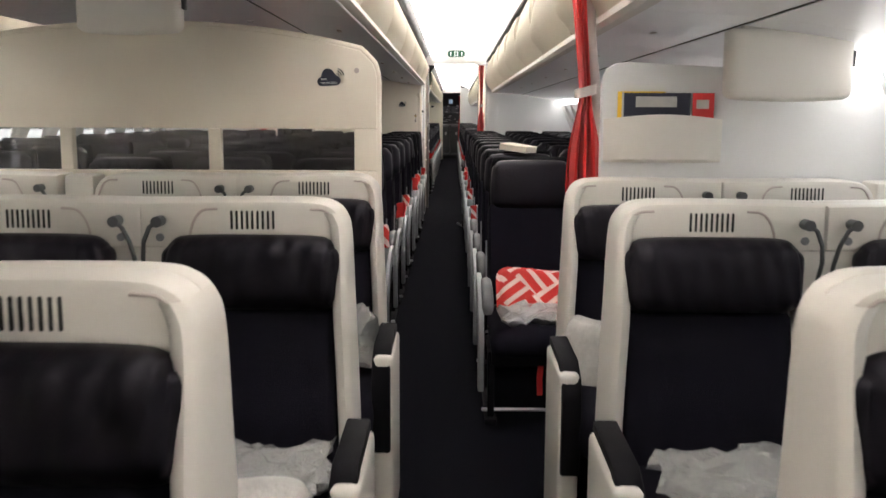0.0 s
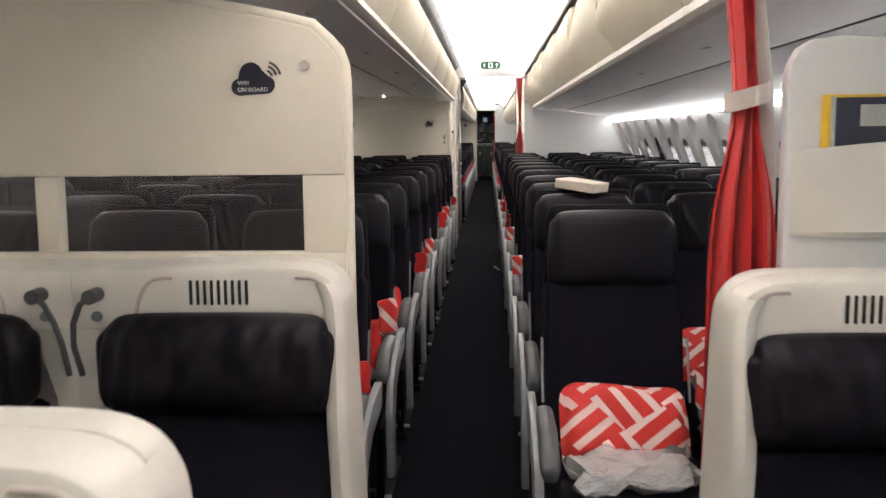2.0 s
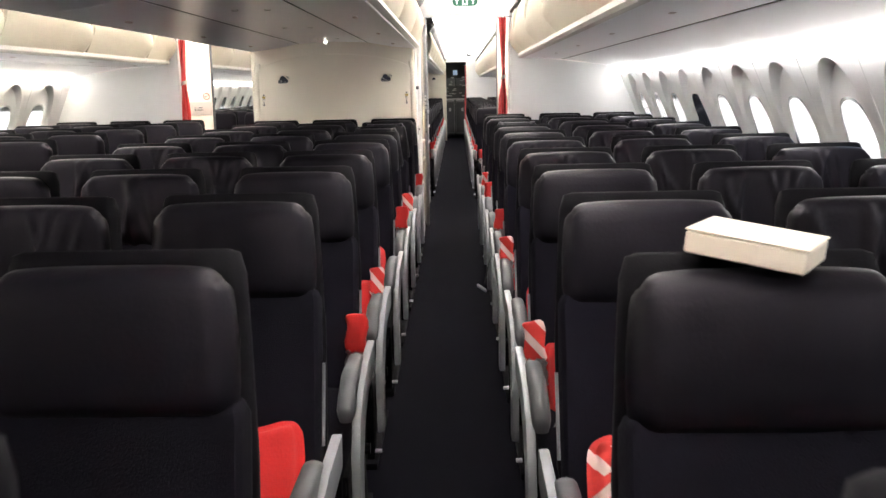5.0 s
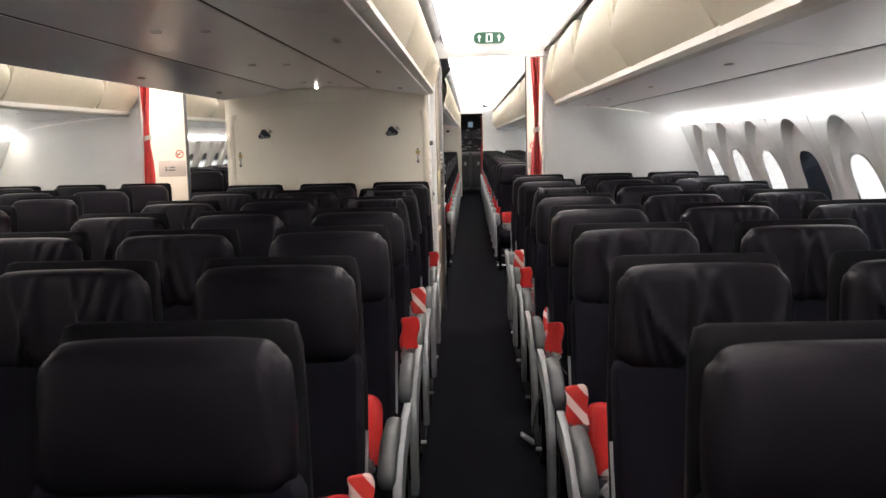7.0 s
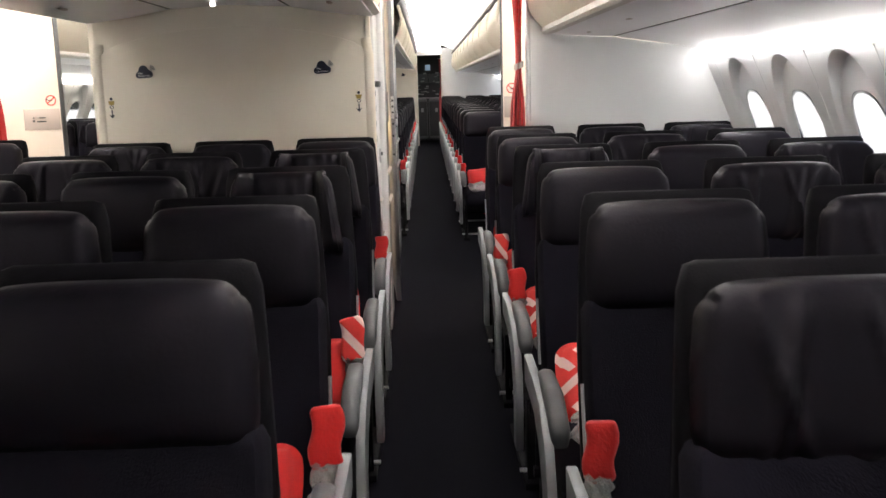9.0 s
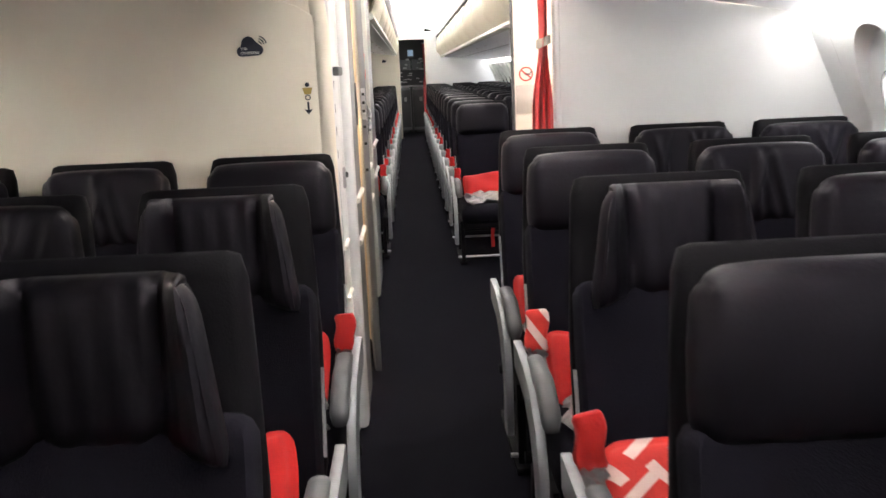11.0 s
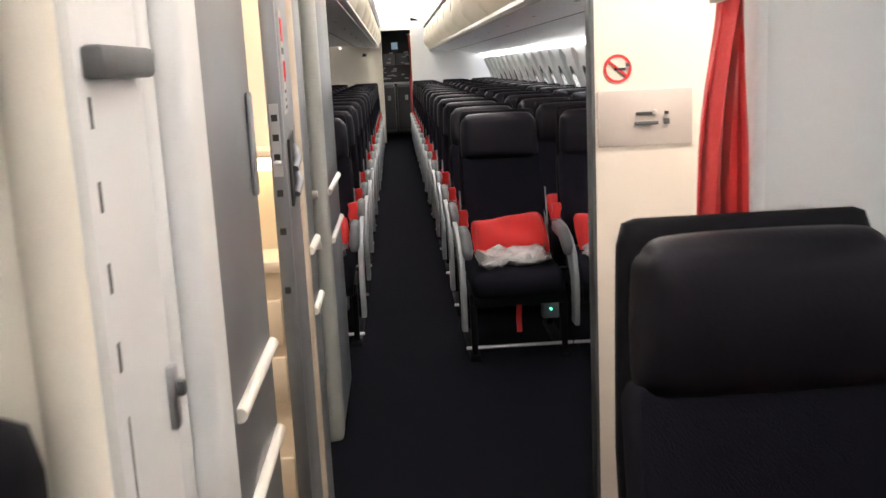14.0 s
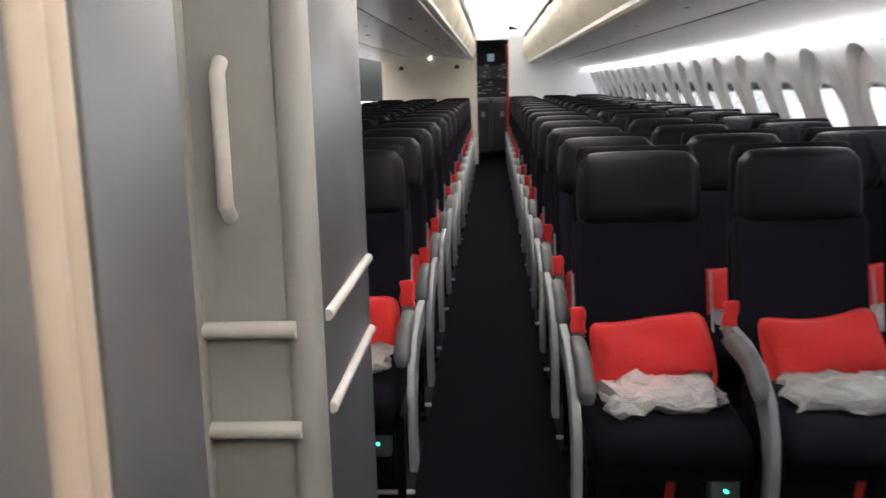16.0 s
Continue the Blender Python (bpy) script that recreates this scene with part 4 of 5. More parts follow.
def lavatory_side():
    """The aisle side of the block: doors, posts and bumper rails, with one door left ajar."""
    w = thing("lavatory_side", "lavatory block beside the aisle with doors and posts", "lavatory", kind="structure")
    X = -0.262
    d = thing("lavatory_door", "white folding lavatory door, closed", "door", "lavatory doors")
    part("door_leaf", box(-0.32, -0.288, 11.8911, 12.0958, 0.03, 1.86, 0.006), COOL, d)
    part("top_handle", box(-0.29, -0.268, 11.9051, 12.0818, 1.315, 1.345, 0.006), GREY, d, "grey pull bar")
    for k in range(4):
        z = 1.30 - 0.075 * k
        part("hinge_slot", box(-0.2885, -0.2868, 11.9116, 11.9172, z - 0.028, z), GREY, d)
    part("door_joint", box(-0.2885, -0.2872, 11.9186, 11.9218, 0.05, 1.0), GREY, d)
    latch = part("latch", rbox(bm_new(), (-0.284, 12.0744, 0.965), (0.012, 0.02, 0.075), 0.005), METAL, d)
    part("latch_knob", rbox(bm_new(), (-0.276, 12.0744, 0.975), (0.014, 0.014, 0.02), 0.005), GREY, latch)
    for z in (0.74, 0.56):
        part("bumper_rail", bar_y(bm_new(), -0.284, 11.933, 12.0911, z, 0.008), WHITE, d)
    # posts and fixed panels
    for y0, y1, x, mat, nm in ((11.84, 11.8911, -0.30, COOL, "post"), (12.0958, 12.1562, -0.285, COOL, "post"), (12.1562, 12.2678, -0.255, COOL, "post"), (13.326, 13.362, -0.25, BEIGE, "trim_post"), (13.368, 13.408, -0.255, BEIGE, "trim_post")):
        part(nm, box(x - 0.05, x, y0, y1, 0.0, 2.1, 0.02, 3), mat, w)
    p = part("satin_panel", box(X - 0.03, X, 12.2678, 12.665, 0.0, 1.95, 0.003), SATIN, w, "grey metallic panel")
    for z in (0.85, 0.69):
        part("bumper_rail", bar_y(bm_new(), X + 0.004, 12.305, 12.655, z), WHITE, p)
    part("grab_handle", rbox(bm_new(), (X + 0.004, 12.625, 1.20), (0.008, 0.03, 0.17), 0.004, 2), PALE, p)
    part("header_board", box(X - 0.03, X, 12.7979, 13.328, 1.90, 2.1), WHITE, w)
    part("header_board", box(X - 0.03, X, 12.2678, 12.7979, 1.951, 2.1), WHITE, w)
    part("header_board", box(-0.33, -0.30, 11.8911, 12.0958, 1.861, 2.1), WHITE, w)
    p = part("satin_panel", box(X - 0.03, X, 13.421, 13.6349, 0.0, 2.1, 0.003), SATIN, w, "grey metallic panel")
    for z in (0.86, 0.70):
        part("bumper_rail", bar_y(bm_new(), X + 0.004, 13.4396, 13.6349, z), WHITE, p)
    part("far_side", box(2 * MID + 0.26, 2 * MID + 0.30, 11.8865, 13.6349, 0.0, 2.1), CREAM, w)
    part("rear_board", box(2 * MID + 0.30, -0.292, 13.5977, 13.6349, 0.0, 2.1), SATIN, w)
    # the door that stands ajar
    d = thing("lavatory_door", "grey metallic lavatory door standing ajar", "door", "lavatory doors")
    part("door_leaf", box(X - 0.028, X, 12.80, 13.323, 0.03, 1.90, 0.003), SATIN, d)
    e = part("door_edge", box(X - 0.026, X + 0.0006, 12.757, 12.802, 0.03, 1.90, 0.004), SATIN, d, "worn steel door edge with latch holes")
    part("edge_plate", box(X - 0.022, X - 0.005, 12.754, 12.7565, 1.13, 1.26), METAL, e)
    for z in (0.92, 1.03, 1.10, 1.165, 1.20, 1.235):
        part("latch_hole", box(X - 0.019, X - 0.008, 12.7515, 12.7535, z - 0.006, z + 0.006), BLACK, e)
    part("strike", rbox(bm_new(), (X - 0.013, 12.748, 1.155), (0.014, 0.016, 0.010), 0.004), METAL, e)
    h = part("handle_plate", prism(bm_new(), [(12.868, 1.188), (13.05, 1.196), (13.075, 1.165), (13.075, 1.115), (13.0, 1.064), (12.872, 1.058)], "x", X, X + 0.006, 0.002), BLACK, d, "black plate with chrome handles")
    for z0, z1 in ((1.128, 1.165), (1.078, 1.118)):
        bm = tube(bm_new(), [(X + 0.010, 12.905, z0), (X + 0.017, 12.93, (z0 + z1) / 2), (X + 0.010, 12.975, z1)], 0.008, 10)
        part("handle", bm, SATIN, h)
    q = part("placard", box(X, X + 0.003, 12.873, 12.955, 1.235, 1.43), FLEECE, d, "white placard with red and grey marks")
    part("mark", box(X + 0.003, X + 0.0045, 12.885, 12.943, 1.372, 1.415), REDINK, q)
    part("mark", box(X + 0.003, X + 0.0045, 12.885, 12.943, 1.348, 1.360), GREY, q)
    for r in (0.018, 0.012):
        bm = tube(bm_new(), [(X + 0.004, 12.914 - r * 0.7, 1.335), (X + 0.004, 12.914 - r * 0.7, 1.31), (X + 0.004, 12.914, 1.298), (X + 0.004, 12.914 + r * 0.7, 1.31), (X + 0.004, 12.914 + r * 0.7, 1.335)], 0.002, 6)
        part("mark", bm, REDINK, q)
    for z in (1.278, 1.262, 1.248):
        part("mark", box(X + 0.003, X + 0.0042, 12.888, 12.938, z - 0.003, z + 0.003), GREY, q)
    d.matrix_basis = Matrix.Translation((X, 13.323, 0)) @ Matrix.Rotation(radians(4.0), 4, "Z") @ Matrix.Translation((-X, -13.323, 0))
    # inside of the lit lavatory
    r = thing("lavatory_room", "small warm-lit lavatory room", "lavatory", kind="structure")
    part("back_wall", box(-1.25, X - 0.03, 13.514, 13.5512, 0, 2.05), PINK, r)
    part("inner_wall", box(-1.29, -1.25, 12.3515, 13.5512, 0, 2.05), PINK, r)
    part("front_wall", box(-1.25, X - 0.031, 12.3329, 12.3701, 0, 2.05), PINK, r)
    part("room_ceiling", box(-1.25, X - 0.031, 12.3701, 13.514, 2.0, 2.04), PINK, r)
    c = thing("wash_counter", "cream lavatory counter with drawers below a lit niche", "counter")
    part("counter_top", box(-1.2, -0.32, 13.328, 13.5093, 0.83, 0.86, 0.008), PINK, c)
    part("counter_body", box(-1.2, -0.32, 13.3559, 13.5093, 0.0, 0.83), PINK, c)
    for k, z in enumerate((0.70, 0.55, 0.28)):
        part("drawer", box(-0.62, -0.33, 13.342, 13.355, z - (0.06 if k < 2 else 0.14), z + 0.06, 0.006), PINK, c)
    part("button", disc(bm_new(), -0.40, 0.795, 13.355, 0.016, 14), REDINK, c)
    part("shelf", box(-1.2, -0.32, 13.3745, 13.5093, 1.11, 1.13, 0.004), PINK, c)
    m = thing("mirror_lamp", "warm lit lamp strip in the lavatory niche", "lamp")
    part("lens", box(-1.1, -0.32, 13.421, 13.4396, 1.075, 1.105, 0.004), WARMGLOW, m)


lavatory_side()
lamp = new("lavatory_lamp", bpy.data.lights.new("lavatory_lamp", "AREA"))
lamp.data.energy, lamp.data.size, lamp.data.color = 9, 0.4, (1.0, 0.84, 0.64)
lamp.matrix_basis = look((-0.7, 12.956, 1.98), (-0.7, 13.0025, 0))
# unseen fill lights over the door areas, added to brighten the warm panels
for dx in (0.95, 2 * MID - 0.95):
    lamp = new("door_area_fill", bpy.data.lights.new("door_area_fill", "AREA"))
    lamp.data.energy, lamp.data.size, lamp.data.color = 10, 0.3, (1.0, 0.86, 0.7)
    lamp.matrix_basis = look((dx, 12.863, 2.03), (dx, 13.049, 0))
PALEGREEN = material("grey_green_laminate", (0.38, 0.38, 0.35), 0.42, var=0.06, scale=3, bump=0.05, bscale=250)


def galley_block():
    g = thing("galley_block", "grey galley block with rounded posts and white rails", "galley", kind="structure")
    xa, xb = 2 * MID + 0.27, -0.27
    f = part("front_panel", box(xa + 0.03, xb - 0.03, 14.258, 14.2952, 0.0, 2.1), PALEGREEN, g, "grey-green panel")
    bm = tube(bm_new(), [(-0.40, 14.2506, 1.09), (-0.40, 14.2282, 1.11), (-0.40, 14.2282, 1.32), (-0.40, 14.2506, 1.34)], 0.013, 10)
    part("pull_handle", bm, WHITE, f)
    for z in (0.90, 0.725):
        bm = tube(bm_new(), [(-1.45, 14.244, z), (-0.300, 14.244, z)], 0.015, 12)
        part("bumper_rail", bm, WHITE, f)
    part("corner_post", box(xb - 0.050, xb, 14.244, 14.351, 0.0, 2.1, 0.022, 4), PALEGREEN, g)
    part("corner_post", box(xa, xa + 0.045, 14.244, 14.351, 0.0, 2.1, 0.022, 4), PALEGREEN, g)
    for x in (-0.475, 2 * MID + 0.475):
        part("panel_post", box(x - 0.02, x + 0.02, 14.222, 14.262, 0.0, 2.1, 0.012, 3), PALEGREEN, g)
    s = part("side_panel", box(xb - 0.04, xb - 0.006, 14.351, 14.96, 0.0, 2.1, 0.003), SATIN, g, "grey metallic panel")
    for z in (0.89, 0.715):
        part("bumper_rail", bar_y(bm_new(), xb - 0.002, 14.3789, 14.94, z), WHITE, s)
    part("side_panel", box(xa + 0.006, xa + 0.04, 14.351, 14.96, 0.0, 2.1, 0.003), SATIN, g)
    part("rear_panel", box(xa + 0.04, xb - 0.04, 14.93, 14.96, 0.0, 2.1), CREAM, g)


galley_block()
solid("ceiling", box(2 * MID + 0.30, -0.30, 13.6349, 14.258, 2.06, 2.1), CEIL, "white ceiling over the cross aisle", "ceiling", kind="structure")


# ---- rear end of the aft cabin ----
def rear_end():
    w = thing("rear_bulkhead", "cream bulkhead at the rear of the cabin", "wall", kind="structure")
    part("middle_board", box(2 * MID + 0.21, -0.21, 27.88, 27.95, 0, 2.1), CREAM, w)
    part("side_board", box(0.318, 1.75, 27.85, 27.91, 0, 2.1), COOL, w)
    part("far_board", box(2 * MID - 1.75, 2 * MID - 0.318, 27.85, 27.91, 0, 2.1), COOL, w)
    for a, b in ((-0.21, 0.318), (2 * MID - 0.318, 2 * MID + 0.21)):
        part("door_header", box(a, b, 27.85, 27.93, 1.955, 2.2, 0.004), CEIL, w)
        part("header_moulding", box(a, b, 27.83, 27.85, 1.95, 1.975, 0.004), CEIL, w)
    for x in (-0.22, 0.313):
        part("door_jamb", box(x - 0.012, x + 0.012, 27.83, 27.95, 0, 1.95, 0.004), CREAM, w)
    for x in (-0.52, 2 * MID + 0.52):
        cloud_sign(x, 27.879, 1.55, 0.082, "wireless signs", False)
    lamp = thing("bulkhead_lamp", "tiny lit lamp above the rear bulkhead", "lamp")
    part("lens", rbox(bm_new(), (-0.94, 27.83, 1.69), (0.03, 0.02, 0.02), 0.005), SPOT, lamp)
    g = thing("rear_galley", "dark rear galley beyond the doorway", "galley", kind="structure")
    part("end_wall", box(-1.6, 1.6, 30.23, 30.33, 0, 2.3), GREY, g)
    part("side_wall", box(-1.65, -1.6, 27.95, 30.33, 0, 2.3), SHELL_DARK, g)
    part("side_wall", box(1.6, 1.65, 27.95, 30.33, 0, 2.3), SHELL_DARK, g)
    part("galley_ceiling", box(-1.6, 1.6, 27.95, 30.23, 2.2, 2.25), SHELL_DARK, g)
    f = thing("galley_unit", "dark galley unit with steel compartments and small screen", "galley unit")
    part("unit_body", box(-0.6, 0.7, 29.73, 30.22, 0, 2.15, 0.01), GREY, f)
    for x in (-0.35, -0.1, 0.15, 0.4):
        part("compartment_door", box(x - 0.115, x + 0.115, 29.715, 29.729, 1.36, 1.58, 0.006), SATIN, f)
    part("worktop", box(-0.6, 0.7, 29.58, 29.73, 1.0, 1.03, 0.004), METAL, f)
    part("screen", box(-0.04, 0.08, 29.715, 29.728, 1.66, 1.79, 0.004), SCREEN, f, "small pale blue screen")
    r = random.Random(4)
    for k in range(26):
        x, z = r.uniform(-0.3, 0.3), r.uniform(1.05, 1.62)
        part("fitting", rbox(bm_new(), (x, 29.71, z), (r.uniform(0.03, 0.10), 0.03, r.uniform(0.012, 0.04)), 0.006), METAL, f)
    for x in (-0.16, 0.17):
        c = thing("galley_cart", "steel and grey galley cart parked in the rear galley", "cart", "galley carts")
        part("cart_body", box(x - 0.15, x + 0.15, 29.28, 29.57, 0.08, 0.98, 0.012), SATIN, c)
        part("cart_door", box(x - 0.135, x + 0.135, 29.265, 29.279, 0.14, 0.94, 0.006), GREY, c)
        part("door_latch", rbox(bm_new(), (x + 0.03, 29.255, 0.74), (0.06, 0.02, 0.09), 0.006), METAL, c)
        part("handle", tube(bm_new(), [(x - 0.12, 29.26, 0.97), (x - 0.12, 29.23, 1.0), (x + 0.12, 29.23, 1.0), (x + 0.12, 29.26, 0.97)], 0.009), METAL, c)
        for a in (-0.11, 0.11):
            for b in (29.33, 29.52):
                part("castor", tube(bm_new(), [(x + a - 0.015, b, 0.04), (x + a + 0.015, b, 0.04)], 0.04, 12), BLACK, c)


rear_end()
curtain("curtain", 0.25, 0.31, 28.03, 0.02, 1.87, 1.3, 0.29, "dark red curtain beside the rear doorway", False)


# ---- premium seats ----
def arc_line(points, n=6):
    """A smooth line through points."""
    pts = [np.array(p, float) for p in points]
    out = []
    for i in range(len(pts) - 1):
        a, b, c, d = pts[max(i - 1, 0)], pts[i], pts[i + 1], pts[min(i + 2, len(pts) - 1)]
        for k in range(n):
            t = k / n
            out.append(tuple(0.5 * (2 * b + (c - a) * t + (2 * a - 5 * b + 4 * c - d) * t * t + (3 * b - a - 3 * c + d) * t ** 3)))
    return out + [tuple(pts[-1])]


def premium_meshes():
    out = {}
    bm = bm_new()
    edge = arc_line([(-0.05, 1.104), (0.10, 1.103), (0.155, 1.092), (0.185, 1.062), (0.197, 1.01), (0.203, 0.85), (0.212, 0.6), (0.22, 0.25)])
    prism(bm, [(-0.30, 0.25), (-0.30, 1.100)] + edge, "y", 0.09, 0.15, 0.014)
    out["back_shell"] = (bm, WHITE)
    bm = bm_new()
    # top band that carries the vents, with a rounded aisle corner
    top = [(x, z) for x, z in edge if z > 0.985]
    prism(bm, [(-0.30, 0.985), (-0.30, 1.098)] + top + [(0.172, 0.985)], "y", 0.0, 0.092, 0.014)
    out["head_panel"] = (bm, WHITE)
    bm = bm_new()
    # side wing from the corner down to the arm
    line = [(x, z) for x, z in edge if z < 1.075]
    rows_ = []
    for x, z in line:
        d = 0.012 + 0.06 * min(1, (1.08 - z) / 0.25)
        rows_.append([(x - 0.034, 0.10, z), (x - 0.034, -d + 0.012, z), (x - 0.026, -d + 0.002, z), (x - 0.013, -d - 0.003, z), (x - 0.003, -d + 0.006, z), (x + 0.002, -d + 0.02, z), (x + 0.002, 0.10, z)])
    sheet(bm, rows_)
    out["side_wing"] = (bm, WHITE)
    for s in (-1, 1):
        bm = bm_new()
        pts = [(0.0 + s * (0.135 + 0.045 * math.sin(a)), -0.0015, 1.082 - 0.09 * (1 - math.cos(a))) for a in np.linspace(0, math.pi / 2, 8)]
        pts = [(0.0 + s * 0.11, -0.0015, 1.083)] + pts
        tube(bm, pts, 0.0035, 6)
        out["panel_seam" if s < 0 else "other_seam"] = (bm, TAUPE)
    bm = bm_new()
    pad(bm, (-0.026, -0.022, 0.930), (0.43, 0.10, 0.185), 0.05, (44, 4, 12), lambda u, v, w, co: (0, (-0.012 * (1 - u * u) * (1 - w * w) + 0.0045 * math.sin(u * 15 + 2 * w) * (1 - abs(w)) + 0.003 * math.sin(u * 31 - 3 * w)) if v < 0 else 0, -0.016 * abs(u) ** 4 * max(0, w)), rot_x(-5))
    out["headrest"] = (bm, LEATHER)
    bm = bm_new()
    pad(bm, (-0.026, -0.005, 0.62), (0.405, 0.11, 0.46), 0.04, (10, 4, 10), lambda u, v, w, co: (0, -0.02 * max(0, abs(u) - 0.6) if v < 0 else 0, 0), rot_x(-11))
    out["backrest"] = (bm, NAVY)
    bm = bm_new()
    pad(bm, (0.0, -0.31, 0.40), (0.44, 0.54, 0.14), 0.05, (10, 10, 4))
    out["seat_cushion"] = (bm, NAVY)
    bm = bm_new()
    rbox(bm, (-0.02, -0.25, 0.17), (0.42, 0.50, 0.32), 0.02)
    out["seat_base"] = (bm, SHELL_DARK)
    bm = bm_new()
    prism(bm, [(-0.302, 0.60), (-0.302, 1.001), (-0.20, 1.001), (-0.213, 0.965), (-0.235, 0.91), (-0.252, 0.85), (-0.262, 0.60)], "y", 0.012, 0.088, 0.012)
    out["middle_web"] = (bm, WHITE)
    bm = bm_new()
    rbox(bm, (0.245, -0.33, 0.29), (0.06, 0.36, 0.58), 0.016, 3)
    out["side_console"] = (bm, WHITE)
    bm = bm_new()
    prism(bm, [(-0.520, 0.28), (-0.530, 0.50), (-0.505, 0.565), (-0.43, 0.605), (-0.17, 0.61), (-0.17, 0.582), (-0.42, 0.578), (-0.48, 0.545), (-0.505, 0.49), (-0.50, 0.28)], "x", 0.212, 0.268, 0.006)
    out["arm_pad"] = (bm, SHELL_DARK)
    bm = bm_new()
    rbox(bm, (-0.302, -0.27, 0.52), (0.07, 0.42, 0.10), 0.02, 3)
    out["middle_console"] = (bm, WHITE)
    bm = bm_new()
    tube(bm, [(-0.285, 0.005, 0.90), (-0.287, -0.02, 0.96), (-0.280, -0.032, 1.005), (-0.265, -0.036, 1.04), (-0.250, -0.034, 1.052)], 0.0055, 8)
    out["lamp_neck"] = (bm, GREY)
    bm = bm_new()
    tube(bm, [(-0.246, -0.004, 1.054), (-0.246, -0.042, 1.054)], 0.0135, 14)
    out["lamp_head"] = (bm, GREY)
    bm = bm_new()
    tube(bm, [(-0.250, 0.004, 1.012), (-0.250, -0.004, 1.012)], 0.010, 14)
    out["jack_ring"] = (bm, PALE)
    return {k: (mesh_of(b, m), m) for k, (b, m) in out.items()}


PREM = premium_meshes()
SLOT = mesh_of(rbox(bm_new(), (0, 0, 0), (0.0055, 0.004, 0.046), 0.0015, 1), BLACK)


def premium_seat(x, y, flip, aisle, lamp=True, group="premium seats"):
    s = thing("premium_seat", "premium airline seat in a white shell, dark cushions", "airline seat", group)
    names = ["back_shell", "head_panel", "panel_seam", "headrest", "backrest", "seat_cushion", "seat_base", "middle_web", "middle_console"]
    part("panel_seam", PREM["other_seam"][0], TAUPE, s)
    if aisle:
        names += ["side_wing", "side_console", "arm_pad"]
    for nm in names:
        part(nm, PREM[nm][0], PREM[nm][1], s)
    if not aisle:
        part("end_panel", box(0.195, 0.30, 0.002, 0.13, 0.25, 1.098, 0.014), WHITE, s)
    for k in range(9):
        p = part("vent_slot", SLOT, BLACK, s)
        p.matrix_basis = pose((k - 4) * 0.0125 - 0.028, -0.0005, 1.056)
    if lamp:
        n = part("lamp_neck", PREM["lamp_neck"][0], GREY, s, "grey gooseneck reading lamp")
        part("lamp_head", PREM["lamp_head"][0], GREY, n)
        part("jack_ring", PREM["jack_ring"][0], PALE, s)
    s.matrix_basis = pose(x, y, 0) @ Matrix.Diagonal((flip, 1, 0.970, 1))
    return s


PREM_Y = (0.03, 1.14, 2.21, 3.20)
for y in PREM_Y:
    if y < 2.0:
        for x, f, a in ((-0.40, 1, True), (-1.002, -1, False), (-1.56, -1, True), (0.785, -1, True), (1.388, 1, False)):
            premium_seat(x, y, f, a)
        continue
    premium_seat(-0.338, y, 1, True)
    premium_seat(-0.932, y, -1, False)
    premium_seat(-1.55, y, -1, True)
    premium_seat(0.70 if y < 3 else 0.686, y if y < 3 else 3.03, -1, True)
    premium_seat(1.302 if y < 3 else 1.288, y if y < 3 else 3.03, 1, False)


# ---- loose things on the seats ----
def pillow_mesh(mat, w, h, d, seed):
    r = random.Random(seed)
    a, b, c = r.uniform(2, 5), r.uniform(2, 5), r.uniform(0, 6)

    def shift(u, v, w_, co):
        k = (1 - abs(u) ** 3) * (1 - abs(w_) ** 3)
        return (0.012 * w_ * w_ * -math.copysign(1, u), -co.y * (1 - (0.12 + 0.88 * k ** 0.55)) + 0.006 * math.sin(a * u + b * w_ + c), 0.018 * u * u * math.copysign(1, w_) + 0.006 * math.sin(3 * u + c))
    bm = bm_new()
    pad(bm, (0, 0, 0), (w, d, h), d * 0.42, (22, 4, 16), shift)
    return mesh_of(bm, mat, flat_over=70)


PILLOWS = [pillow_mesh(RED, 0.36, 0.23, 0.11, k) for k in (1, 2)] + [pillow_mesh(REDPRINT, 0.36, 0.23, 0.11, 3)]


def bag_mesh(mat, seed, size, wave, crumple=0.0):
    r = random.Random(seed)
    ph = [r.uniform(0, 6) for _ in range(6)]

    def shift(u, v, w, co):
        k = math.sin(7 * u + ph[0]) * math.cos(6 * v + ph[1]) + 0.6 * math.sin(13 * u + 9 * v + ph[2]) + 0.4 * math.sin(21 * v - 15 * u + ph[3])
        edge = max(abs(u), abs(v))
        return (0.02 * math.sin(5 * v + ph[4]), 0.02 * math.sin(6 * u + ph[5]), (wave * k if w > -0.5 else 0) - co.z * 0.75 * max(0, edge - 0.6) / 0.4)
    bm = bm_new()
    pad(bm, (0, 0, 0), size, size[2] * 0.4, (11, 8, 3) if crumple else (24, 18, 4), shift)
    for v in bm.verts:
        v.co += Vector((r.uniform(-1, 1), r.uniform(-1, 1), r.uniform(-1, 1))) * crumple
    return mesh_of(bm, mat, smooth=not crumple, flat_over=50)


BLANKETS = [bag_mesh(FLEECE, k, (0.26, 0.16, 0.038), 0.005) for k in (1, 2)]
WRAPS = [bag_mesh(FOIL, k, (0.32, 0.22, 0.055), 0.009, 0.009) for k in (1, 2)]
BAG = bag_mesh(FOIL, 7, (0.15, 0.13, 0.17), 0.012, 0.011)


